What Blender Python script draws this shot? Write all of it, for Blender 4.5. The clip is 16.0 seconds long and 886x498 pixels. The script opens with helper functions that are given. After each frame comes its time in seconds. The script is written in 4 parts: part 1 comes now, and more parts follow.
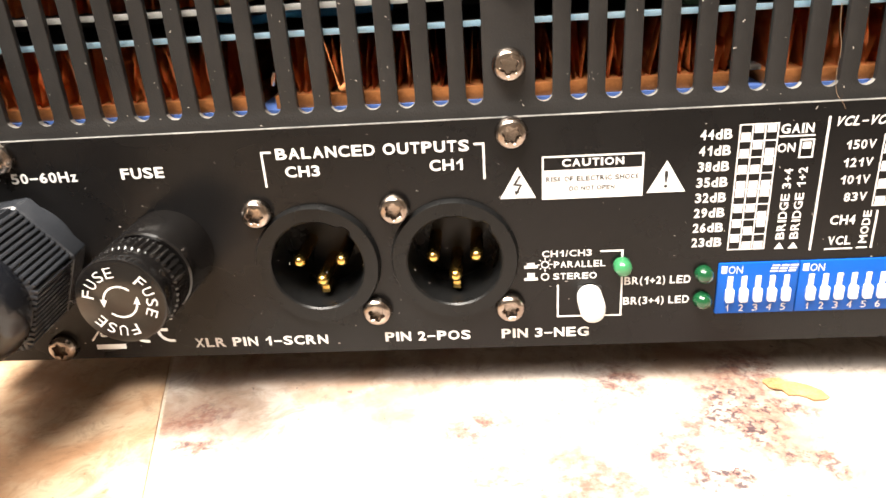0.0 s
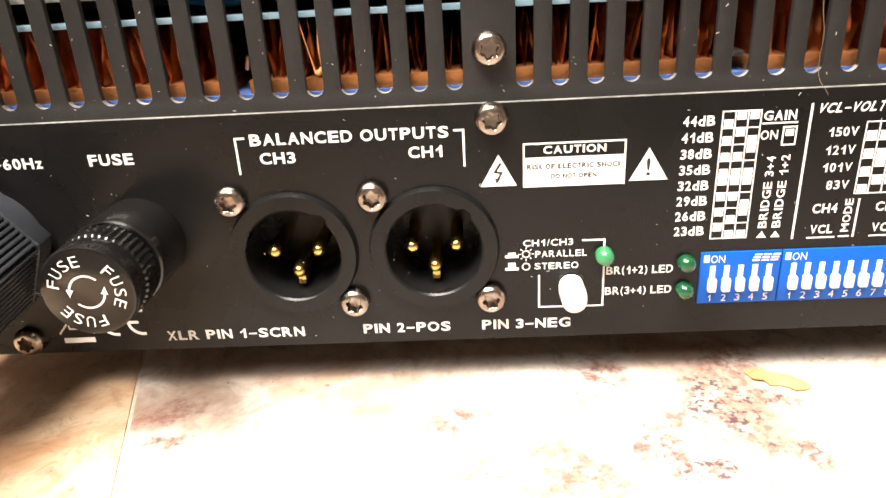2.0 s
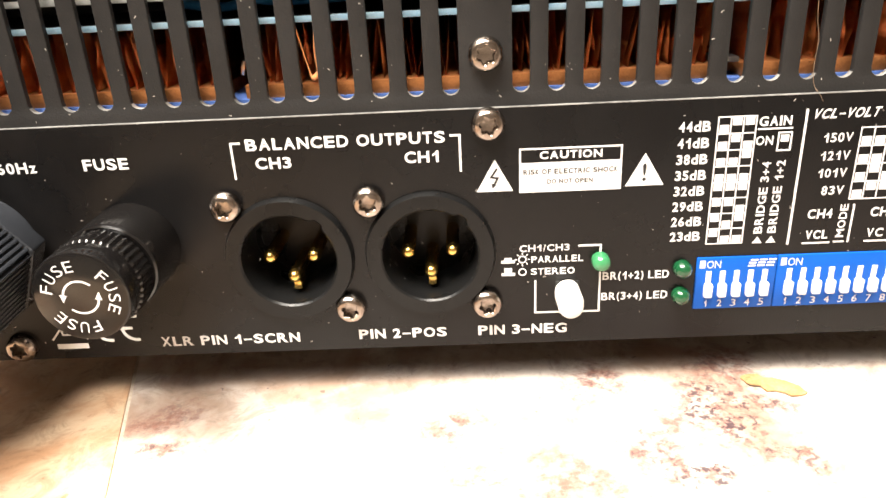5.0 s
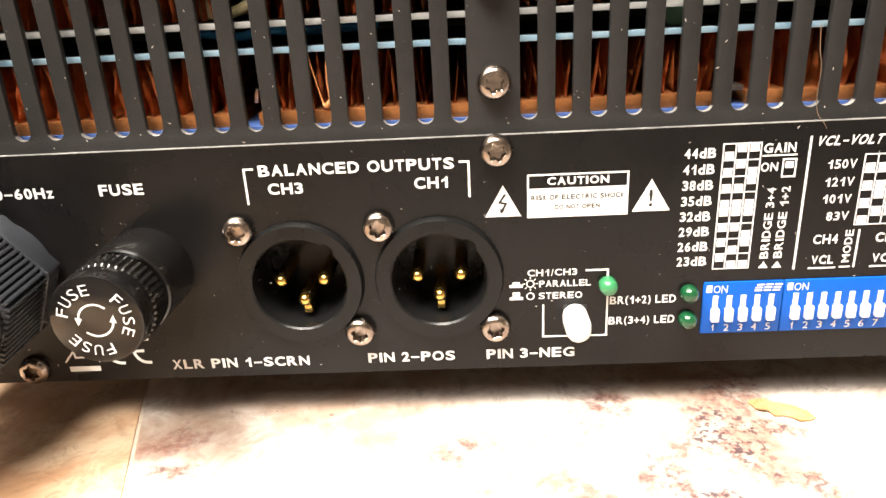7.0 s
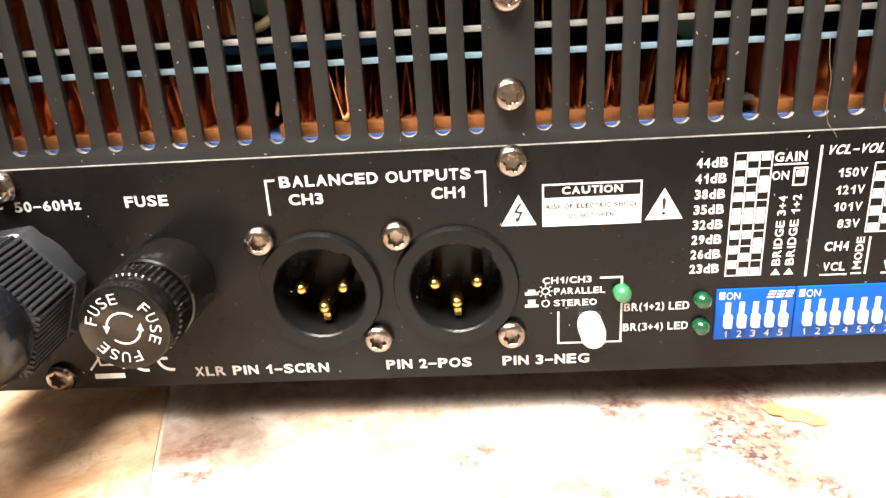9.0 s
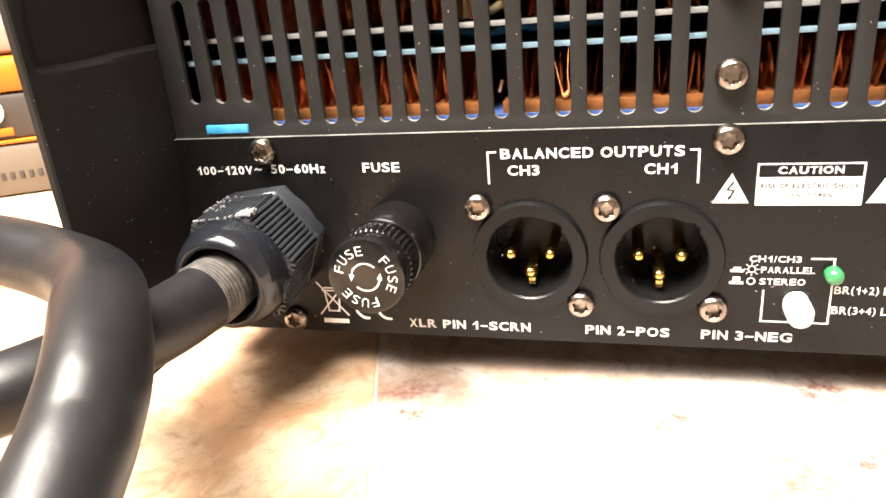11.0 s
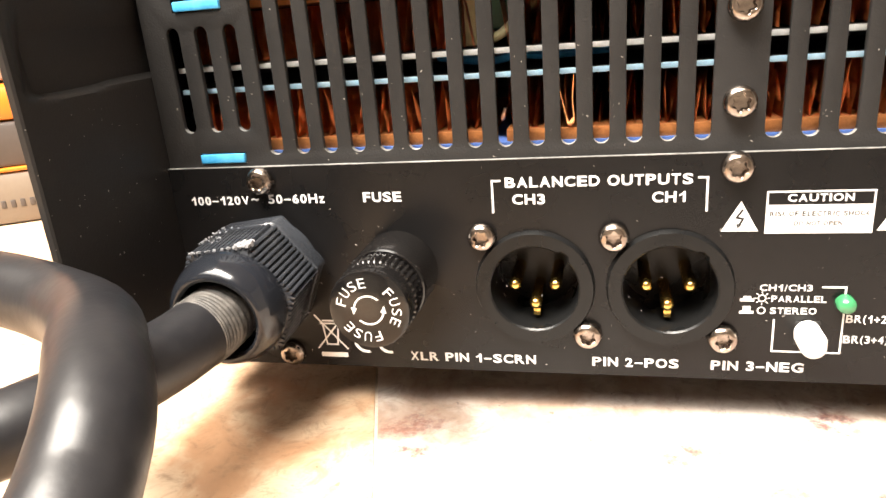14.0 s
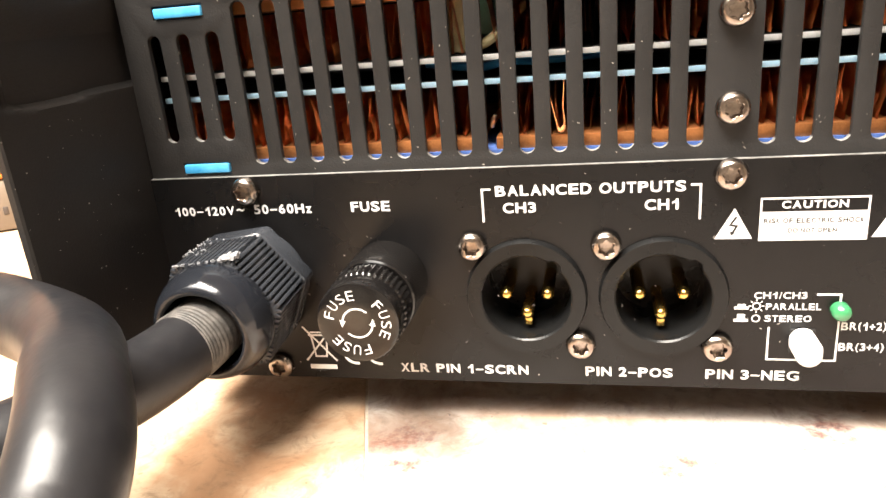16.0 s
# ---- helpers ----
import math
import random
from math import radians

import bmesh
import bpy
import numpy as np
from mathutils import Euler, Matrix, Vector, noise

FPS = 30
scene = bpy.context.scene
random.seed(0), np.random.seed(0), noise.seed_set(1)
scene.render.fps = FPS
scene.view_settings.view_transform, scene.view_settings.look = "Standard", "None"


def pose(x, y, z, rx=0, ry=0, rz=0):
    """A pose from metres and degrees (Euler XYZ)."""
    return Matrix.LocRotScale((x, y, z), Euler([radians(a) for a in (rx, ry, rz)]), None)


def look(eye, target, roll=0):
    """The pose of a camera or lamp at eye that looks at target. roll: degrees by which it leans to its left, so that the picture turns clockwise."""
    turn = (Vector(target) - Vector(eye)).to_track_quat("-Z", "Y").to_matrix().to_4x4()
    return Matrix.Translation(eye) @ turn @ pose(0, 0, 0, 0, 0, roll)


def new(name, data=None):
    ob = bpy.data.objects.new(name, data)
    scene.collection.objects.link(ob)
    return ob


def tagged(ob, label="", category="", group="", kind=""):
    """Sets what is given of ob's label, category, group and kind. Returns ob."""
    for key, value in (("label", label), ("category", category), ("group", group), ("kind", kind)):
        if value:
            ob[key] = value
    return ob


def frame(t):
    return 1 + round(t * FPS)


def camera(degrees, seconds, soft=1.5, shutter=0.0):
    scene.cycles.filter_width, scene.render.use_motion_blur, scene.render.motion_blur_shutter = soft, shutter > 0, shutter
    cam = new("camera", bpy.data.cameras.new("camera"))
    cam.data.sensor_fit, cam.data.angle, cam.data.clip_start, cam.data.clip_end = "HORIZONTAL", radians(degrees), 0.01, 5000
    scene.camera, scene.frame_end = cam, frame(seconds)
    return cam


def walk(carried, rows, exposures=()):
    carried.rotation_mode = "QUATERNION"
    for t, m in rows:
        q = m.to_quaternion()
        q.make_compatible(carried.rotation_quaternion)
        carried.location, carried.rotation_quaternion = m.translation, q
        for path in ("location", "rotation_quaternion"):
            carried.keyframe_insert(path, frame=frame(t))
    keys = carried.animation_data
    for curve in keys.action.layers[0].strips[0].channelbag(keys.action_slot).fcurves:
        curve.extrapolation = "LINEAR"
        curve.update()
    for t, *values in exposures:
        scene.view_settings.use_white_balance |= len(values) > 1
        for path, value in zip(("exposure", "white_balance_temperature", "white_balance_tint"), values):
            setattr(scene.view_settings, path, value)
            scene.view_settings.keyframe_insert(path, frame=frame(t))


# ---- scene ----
cam = camera(64.0, 16.0, shutter=0.4)
# seconds, eye, yaw, pitch, roll
PATH = [
    (0.0, -0.00449, -0.12917, 0.08946, 4.164, -23.328, -3.803),
    (0.5, -0.00397, -0.12757, 0.08760, 3.050, -23.431, -3.602),
    (1.0, -0.00390, -0.12735, 0.08708, 3.023, -23.529, -3.485),
    (1.5, -0.00437, -0.12745, 0.08733, 2.798, -23.526, -3.328),
    (2.0, -0.00444, -0.12717, 0.08668, 2.489, -23.564, -3.190),
    (2.5, -0.00431, -0.12710, 0.08671, 2.506, -23.529, -3.117),
    (3.0, -0.00459, -0.12715, 0.08645, 2.339, -23.319, -3.054),
    (3.5, -0.00473, -0.12699, 0.08660, 2.248, -23.324, -3.074),
    (6.0, -0.00493, -0.12723, 0.08611, 1.785, -22.114, -2.856),
    (6.5, -0.00501, -0.12792, 0.08655, 1.944, -21.451, -2.826),
    (7.0, -0.00546, -0.12852, 0.08718, 2.310, -21.133, -2.994),
    (7.5, -0.00548, -0.12864, 0.08743, 2.466, -21.042, -3.112),
    (8.0, -0.00571, -0.12867, 0.08769, 2.560, -21.074, -3.131),
    (8.2, -0.00616, -0.12880, 0.08789, 2.486, -21.009, -3.165),
    (10.3, -0.00840, -0.13589, 0.09097, 7.521, -19.564, -4.710),
    (10.5, -0.01037, -0.13705, 0.09218, 8.906, -19.743, -4.854),
    (10.8, -0.01811, -0.14319, 0.09038, 12.360, -19.382, -4.557),
    (11.0, -0.01927, -0.14374, 0.09099, 15.357, -21.316, -4.860),
    (11.5, -0.02178, -0.14316, 0.09063, 15.871, -21.544, -5.087),
    (12.0, -0.02228, -0.14425, 0.09247, 15.971, -19.916, -5.243),
    (12.5, -0.02317, -0.14385, 0.09176, 15.396, -19.557, -5.120),
    (13.0, -0.02389, -0.14204, 0.09108, 14.499, -19.678, -4.865),
    (13.5, -0.02435, -0.14152, 0.09145, 14.008, -19.317, -4.752),
    (14.0, -0.02440, -0.14100, 0.09067, 13.699, -19.227, -4.715),
    (14.5, -0.02490, -0.14029, 0.09119, 13.495, -19.082, -4.761),
    (15.0, -0.02497, -0.13824, 0.09153, 13.066, -19.234, -4.987),
    (15.5, -0.02523, -0.13848, 0.09105, 12.597, -18.858, -4.848),
    (16.0, -0.02495, -0.13795, 0.09146, 12.835, -19.181, -4.993),]
walk(cam, [(t, pose(x, y, z, 90 + pitch, 0, yaw) @ pose(0, 0, 0, 0, 0, roll)) for t, x, y, z, yaw, pitch, roll in PATH],
     exposures=((0.0, 0.02), (8.2, 0.02), (10.3, 0.38), (16.0, 0.40)))

# ---- light ----
world = bpy.data.worlds.new("room_air")
scene.world = world
world.use_nodes = True
world.node_tree.nodes["Background"].inputs[0].default_value = (1.0, 0.93, 0.85, 1)
world.node_tree.nodes["Background"].inputs[1].default_value = 0.25


def area_lamp(name, eye, target, sx, sy, watts, colour):
    data = bpy.data.lights.new(name, "AREA")
    data.shape, data.size, data.size_y, data.energy, data.color = "RECTANGLE", sx, sy, watts, colour
    ob = new(name, data)
    ob.matrix_world = look(eye, target)
    return ob


area_lamp("bench_lamp_light", (-0.38, -0.36, 1.24), (-0.20, 0.0, 0.0), 1.15, 0.42, 104, (1.0, 0.92, 0.82))
# added unseen fill from ceiling height, lifts the shadows and the panel front
area_lamp("ceiling_fill_light", (-0.45, -0.80, 1.68), (-0.2, -0.4, 0.0), 1.7, 1.1, 72, (1.0, 0.95, 0.88))

# ---- materials ----


def material(name, base, rough=0.5, metal=0.0, grain=None, bump=None, specks=None, coat=0.0, spec=0.5):
    """grain: (scale, amount, other colour); bump: (scale, strength); specks: (scale, threshold, colour)."""
    mat = bpy.data.materials.new(name)
    mat.use_nodes = True
    nt = mat.node_tree
    nodes, links = nt.nodes, nt.links
    bsdf = nodes["Principled BSDF"]
    bsdf.inputs["Base Color"].default_value = (*base, 1)
    bsdf.inputs["Roughness"].default_value = rough
    bsdf.inputs["Metallic"].default_value = metal
    bsdf.inputs["Coat Weight"].default_value = coat
    bsdf.inputs["Specular IOR Level"].default_value = spec
    coord = nodes.new("ShaderNodeTexCoord")
    socket = None
    if grain:
        scale, amount, other = grain
        n1 = nodes.new("ShaderNodeTexNoise")
        n1.inputs["Scale"].default_value, n1.inputs["Detail"].default_value = scale, 6
        n2 = nodes.new("ShaderNodeTexNoise")
        n2.inputs["Scale"].default_value, n2.inputs["Detail"].default_value = scale * 9, 3
        links.new(coord.outputs["Object"], n1.inputs["Vector"])
        links.new(coord.outputs["Object"], n2.inputs["Vector"])
        both = nodes.new("ShaderNodeMath")
        both.operation = "MULTIPLY_ADD"
        links.new(n2.outputs["Fac"], both.inputs[0])
        both.inputs[1].default_value = 0.5
        links.new(n1.outputs["Fac"], both.inputs[2])
        ramp = nodes.new("ShaderNodeMapRange")
        ramp.inputs["From Min"].default_value, ramp.inputs["From Max"].default_value = 0.5, 1.0
        ramp.inputs["To Max"].default_value = amount
        links.new(both.outputs[0], ramp.inputs["Value"])
        mix = nodes.new("ShaderNodeMix")
        mix.data_type = "RGBA"
        mix.inputs["A"].default_value, mix.inputs["B"].default_value = (*base, 1), (*other, 1)
        links.new(ramp.outputs[0], mix.inputs["Factor"])
        socket = mix.outputs["Result"]
        rr = nodes.new("ShaderNodeMapRange")
        rr.inputs["To Min"].default_value, rr.inputs["To Max"].default_value = max(0.02, rough - 0.1), min(1, rough + 0.12)
        links.new(n1.outputs["Fac"], rr.inputs["Value"])
        links.new(rr.outputs[0], bsdf.inputs["Roughness"])
    if specks:
        scale, threshold, colour = specks
        v = nodes.new("ShaderNodeTexVoronoi")
        v.inputs["Scale"].default_value = scale
        links.new(coord.outputs["Object"], v.inputs["Vector"])
        lt = nodes.new("ShaderNodeMath")
        lt.operation = "LESS_THAN"
        lt.inputs[1].default_value = threshold
        links.new(v.outputs["Distance"], lt.inputs[0])
        mix = nodes.new("ShaderNodeMix")
        mix.data_type = "RGBA"
        mix.inputs["A"].default_value, mix.inputs["B"].default_value = (*base, 1), (*colour, 1)
        if socket:
            links.new(socket, mix.inputs["A"])
        links.new(lt.outputs[0], mix.inputs["Factor"])
        socket = mix.outputs["Result"]
    if socket:
        links.new(socket, bsdf.inputs["Base Color"])
    if bump:
        nb = nodes.new("ShaderNodeTexNoise")
        nb.inputs["Scale"].default_value, nb.inputs["Detail"].default_value = bump[0], 4
        links.new(coord.outputs["Object"], nb.inputs["Vector"])
        bn = nodes.new("ShaderNodeBump")
        bn.inputs["Strength"].default_value, bn.inputs["Distance"].default_value = bump[1], 0.0002
        links.new(nb.outputs["Fac"], bn.inputs["Height"])
        links.new(bn.outputs["Normal"], bsdf.inputs["Normal"])
    return mat


BLACK = material("black_powder_coat", (0.0042, 0.0040, 0.0042), 0.27, grain=(60, 0.5, (0.009, 0.0085, 0.0085)), bump=(2500, 0.2), spec=0.25)
GRILLE = material("black_grille_paint", (0.0128, 0.0122, 0.012), 0.42, grain=(50, 0.6, (0.0205, 0.0195, 0.019)), bump=(2500, 0.4), spec=0.32)
SIDE = material("black_side_plate_paint", (0.0135, 0.0122, 0.0118), 0.46, grain=(40, 0.5, (0.022, 0.020, 0.0185)), bump=(1800, 0.3), spec=0.35)
PLASTIC = material("black_moulded_plastic", (0.005, 0.005, 0.005), 0.28, grain=(120, 0.5, (0.010, 0.010, 0.010)), bump=(1500, 0.14), spec=0.22)
GLOSS = material("glossy_black_bakelite", (0.005, 0.0045, 0.0045), 0.14, grain=(150, 0.4, (0.011, 0.010, 0.009)), bump=(1200, 0.08))
GLAND = material("blue_black_nylon", (0.026, 0.0285, 0.034), 0.20, grain=(150, 0.5, (0.040, 0.0435, 0.050)), bump=(1500, 0.15))
RUBBER = material("black_rubber_jacket", (0.0085, 0.0085, 0.010), 0.38, grain=(60, 0.8, (0.018, 0.017, 0.0178)), bump=(400, 0.35), spec=0.36)
DUSTY = material("scuffed_grey_jacket", (0.11, 0.10, 0.09), 0.6, grain=(420, 1.0, (0.012, 0.012, 0.012)), bump=(900, 0.6))
INK = material("white_screen_print", (0.70, 0.69, 0.68), 0.55, grain=(500, 0.25, (0.6, 0.59, 0.57)))
INK_BLACK = material("black_screen_print", (0.012, 0.012, 0.012), 0.5)
NICKEL = material("tarnished_nickel", (0.46, 0.40, 0.35), 0.22, 1.0, grain=(500, 0.8, (0.16, 0.12, 0.10)), bump=(1500, 0.15))
# bare metal of the panel edge, also the painted glint on slot rims
EDGE = material("bare_edge_rim_glint", (0.40, 0.39, 0.37), 0.5, 0.5, grain=(120, 1.0, (0.07, 0.07, 0.07)))
GOLD = material("gold_plated_brass", (0.83, 0.55, 0.16), 0.22, 1.0, grain=(600, 0.3, (0.6, 0.38, 0.1)))
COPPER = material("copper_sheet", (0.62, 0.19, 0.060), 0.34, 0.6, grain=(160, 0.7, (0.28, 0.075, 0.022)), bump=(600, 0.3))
COPPER_BAR = material("bare_copper_bar", (0.66, 0.27, 0.095), 0.36, 0.7, grain=(300, 0.8, (0.40, 0.15, 0.05)), bump=(1200, 0.5))
BLUE_FILM = material("blue_insulating_film", (0.09, 0.17, 0.47), 0.4, grain=(200, 0.4, (0.12, 0.22, 0.6)))
BLUE_TAB = material("blue_plastic_tab", (0.03, 0.25, 0.52), 0.4, grain=(250, 0.6, (0.12, 0.48, 0.74)))
PCB_BLUE = material("pale_blue_board_edge", (0.18, 0.34, 0.47), 0.6, grain=(250, 0.8, (0.36, 0.47, 0.53)))
PCB_GREY = material("pale_grey_board_edge", (0.26, 0.28, 0.28), 0.6, grain=(250, 0.9, (0.46, 0.46, 0.45)))
DIP_BLUE = material("blue_switch_housing", (0.002, 0.070, 0.36), 0.42, grain=(150, 0.35, (0.004, 0.095, 0.42)), bump=(900, 0.1), spec=0.25)
WHITE_PLASTIC = material("white_switch_plastic", (0.80, 0.79, 0.76), 0.4, grain=(300, 0.2, (0.66, 0.65, 0.62)))
SLOT_GREY = material("pale_switch_recess", (0.62, 0.63, 0.64), 0.5, grain=(300, 0.4, (0.5, 0.52, 0.56)))
LED_GREEN = material("green_led_lens", (0.005, 0.050, 0.018), 0.15, grain=(150, 0.4, (0.010, 0.075, 0.028)), coat=0.5)
LED_PALE = material("pale_green_led_lens", (0.03, 0.165, 0.065), 0.18, grain=(150, 0.4, (0.05, 0.23, 0.10)), coat=0.5)
DARK_IN = material("dark_chassis_steel", (0.05, 0.05, 0.05), 0.6, 0.3, grain=(60, 0.5, (0.09, 0.09, 0.09)))
TAN_PART = material("tan_wound_component", (0.42, 0.34, 0.20), 0.5, grain=(300, 0.8, (0.2, 0.22, 0.1)), bump=(800, 0.5))
GREEN_PART = material("green_capacitor_sleeve", (0.06, 0.16, 0.10), 0.4, grain=(300, 0.5, (0.1, 0.25, 0.2)))
BLUE_WIRE = material("blue_wire_sleeve", (0.03, 0.22, 0.50), 0.4, grain=(300, 0.4, (0.1, 0.35, 0.6)))
GREY_METAL = material("grey_zinc_part", (0.55, 0.53, 0.50), 0.3, 1.0, grain=(400, 0.5, (0.3, 0.29, 0.28)))
DOME = material("polished_black_nylon", (0.009, 0.010, 0.013), 0.14, grain=(150, 0.5, (0.016, 0.018, 0.022)), bump=(1200, 0.1))
CHIP = material("pale_chipped_nylon", (0.34, 0.34, 0.35), 0.6, grain=(800, 0.8, (0.12, 0.12, 0.13)))
DUST = material("pale_dust", (0.34, 0.31, 0.28), 0.9)
HAIR = material("tan_hair_fibre", (0.16, 0.11, 0.07), 0.5)
FLAKE = material("ochre_bark_flake", (0.46, 0.30, 0.14), 0.8, grain=(250, 0.9, (0.22, 0.11, 0.035)), bump=(700, 0.8))
ORANGE = material("orange_tool_plastic", (0.66, 0.18, 0.012), 0.4, grain=(40, 0.4, (0.58, 0.14, 0.01)))
TOOL_BLACK = material("charcoal_tool_plastic", (0.05, 0.04, 0.035), 0.5, grain=(60, 0.4, (0.08, 0.065, 0.055)))
TOOL_GREY = material("warm_grey_tool_plastic", (0.15, 0.12, 0.09), 0.55, grain=(50, 0.4, (0.21, 0.17, 0.13)))
TOOL_PALE = material("pale_tool_plastic", (0.36, 0.32, 0.28), 0.5, grain=(30, 0.8, (0.52, 0.49, 0.45)))
GROUT = material("beige_tile_grout", (0.62, 0.54, 0.44), 0.9, grain=(300, 0.8, (0.35, 0.27, 0.2)), bump=(900, 0.8))
PLASTER = material("warm_white_wall_paint", (0.62, 0.57, 0.50), 0.9, grain=(3, 0.4, (0.55, 0.5, 0.43)))
FLOOR_MAT = material("brown_floor_boards", (0.25, 0.17, 0.11), 0.6, grain=(6, 0.6, (0.16, 0.1, 0.06)))


def stone(name, pale, warm, rust, dark, seed, patch_low, patch_high, blots=()):
    """Printed slate-look glaze: cloudy ground, streaks, and dark mineral blots (x, y, radius in metres, darkness)."""
    mat = bpy.data.materials.new(name)
    mat.use_nodes = True
    nodes, links = mat.node_tree.nodes, mat.node_tree.links
    bsdf = nodes["Principled BSDF"]
    geo = nodes.new("ShaderNodeNewGeometry")
    shift = nodes.new("ShaderNodeVectorMath")
    shift.inputs[1].default_value = (seed, seed * 0.7, 0)
    links.new(geo.outputs["Position"], shift.inputs[0])

    def noise_tex(scale, detail, rough=0.6, dist=0.0):
        n = nodes.new("ShaderNodeTexNoise")
        n.inputs["Scale"].default_value, n.inputs["Detail"].default_value = scale, detail
        n.inputs["Roughness"].default_value, n.inputs["Distortion"].default_value = rough, dist
        links.new(shift.outputs[0], n.inputs["Vector"])
        return n.outputs["Fac"]

    def span(value, a, b):
        m = nodes.new("ShaderNodeMapRange")
        m.interpolation_type = "SMOOTHSTEP"
        m.inputs["From Min"].default_value, m.inputs["From Max"].default_value = a, b
        links.new(value, m.inputs["Value"])
        return m.outputs[0]

    def mixed(fac, a, b):
        m = nodes.new("ShaderNodeMix")
        m.data_type = "RGBA"
        links.new(fac, m.inputs["Factor"])
        for key, value in (("A", a), ("B", b)):
            if isinstance(value, tuple):
                m.inputs[key].default_value = (*value, 1)
            else:
                links.new(value, m.inputs[key])
        return m.outputs["Result"]

    def maths(op, a, b):
        m = nodes.new("ShaderNodeMath")
        m.operation = op
        for i, value in enumerate((a, b)):
            if isinstance(value, float):
                m.inputs[i].default_value = value
            else:
                links.new(value, m.inputs[i])
        return m.outputs[0]

    cloud = noise_tex(26, 8, 0.62, 0.6)
    fine = noise_tex(260, 8, 0.72, 0.15)
    ground = mixed(span(cloud, 0.42, 0.66), pale, warm)
    patch = maths("MULTIPLY", span(noise_tex(17, 7, 0.65, 0.3), patch_low, patch_high), span(fine, 0.40, 0.58))
    stain = patch
    wobble = maths("MULTIPLY", maths("SUBTRACT", noise_tex(80, 7, 0.7, 0.1), 0.5), 0.030)
    crumbs = span(noise_tex(620, 6, 0.65, 0.3), 0.49, 0.57)
    for x, y, r, ink in blots:
        near = nodes.new("ShaderNodeVectorMath")
        near.operation = "DISTANCE"
        near.inputs[1].default_value = (x, y, 0)
        links.new(geo.outputs["Position"], near.inputs[0])
        wob = maths("ADD", near.outputs["Value"], wobble)
        stain = maths("MAXIMUM", stain, maths("MULTIPLY", span(wob, r * 1.3, r * 0.4), span(fine, 0.36, 0.62)))
        patch = maths("MAXIMUM", patch, maths("MULTIPLY", maths("MULTIPLY", span(wob, r * 1.1, r * 0.4), ink), crumbs))
    ground = mixed(maths("MULTIPLY", span(noise_tex(150, 9, 0.75, 0.8), 0.46, 0.66), 0.6), ground, tuple(0.55 * c for c in warm))
    colour = mixed(maths("MULTIPLY", stain, 0.85), ground, rust)
    colour = mixed(maths("MULTIPLY", patch, 0.85), colour, dark)
    streak = nodes.new("ShaderNodeTexWave")
    streak.inputs["Scale"].default_value, streak.inputs["Distortion"].default_value = 40, 14
    streak.inputs["Detail"].default_value, streak.inputs["Detail Scale"].default_value = 5, 2.5
    links.new(shift.outputs[0], streak.inputs["Vector"])
    colour = mixed(maths("MULTIPLY", span(streak.outputs["Fac"], 0.72, 1.0), maths("MULTIPLY", span(cloud, 0.45, 0.62), 0.55)), colour, warm)
    speck = span(noise_tex(420, 2, 0.5), 0.70, 0.76)
    colour = mixed(maths("MULTIPLY", speck, 0.6), colour, dark)
    links.new(colour, bsdf.inputs["Base Color"])
    bsdf.inputs["Roughness"].default_value = 0.5
    bump = nodes.new("ShaderNodeBump")
    bump.inputs["Strength"].default_value, bump.inputs["Distance"].default_value = 0.35, 0.0004
    links.new(fine, bump.inputs["Height"])
    links.new(bump.outputs["Normal"], bsdf.inputs["Normal"])
    return mat


SLATE = stone("mottled_slate_glaze", (0.52, 0.46, 0.41), (0.34, 0.24, 0.18), (0.20, 0.075, 0.055), (0.035, 0.021, 0.030), 3.1, 0.66, 0.76,
              ((0.0445, -0.0108, 0.012, 1.0), (0.0365, -0.0135, 0.008, 0.4), (0.0525, -0.0090, 0.007, 0.9), (0.0300, -0.0235, 0.008, 0.7), (0.0340, -0.0285, 0.005, 1.0), (0.0110, -0.0300, 0.010, 0.2),
               (-0.0040, -0.0250, 0.008, 0.3), (0.0180, -0.0305, 0.006, 0.2), (-0.0065, -0.0120, 0.006, 0.6), (0.0545, -0.0250, 0.003, 0.8), (-0.0640, -0.0160, 0.0045, 0.8), (-0.0670, -0.0080, 0.008, 0.3),
               (0.0210, 0.0010, 0.008, 0.6), (0.0500, 0.0020, 0.010, 0.5), (0.0095, -0.0045, 0.004, 0.4)))
SAND = stone("beige_stone_glaze", (0.60, 0.45, 0.31), (0.44, 0.25, 0.14), (0.34, 0.15, 0.08), (0.26, 0.12, 0.05), 7.7, 0.56, 0.78)

# ---- building helpers (all sizes in millimetres) ----
MM = 0.001


def empty(name, x, y, z):
    ob = new(name)
    ob.empty_display_size = 0.01
    ob.location = (x * MM, y * MM, z * MM)
    return ob


def finish(bm, smooth=30):
    bm.normal_update()
    limit = radians(smooth)
    for f in bm.faces:
        f.smooth = True
    for e in bm.edges:
        e.smooth = len(e.link_faces) == 2 and e.calc_face_angle(3.0) < limit


def link_mesh(name, mesh, parent, label="", at=None):
    ob = new(name, mesh)
    if parent is not None:
        ob.parent = parent
        if parent.data is None:
            ob.matrix_parent_inverse = Matrix.Translation(-parent.location)
    if at is not None:
        ob.matrix_basis = at
    return tagged(ob, label)


def mesh_of(name, bm, mat, smooth=30):
    bmesh.ops.scale(bm, vec=(MM, MM, MM), verts=bm.verts)
    finish(bm, smooth)
    mesh = bpy.data.meshes.new(name)
    bm.to_mesh(mesh)
    bm.free()
    mesh.materials.append(mat)
    return mesh


def part(name, bm, mat, parent=None, label="", smooth=30):
    return link_mesh(name, mesh_of(name, bm, mat, smooth), parent, label)


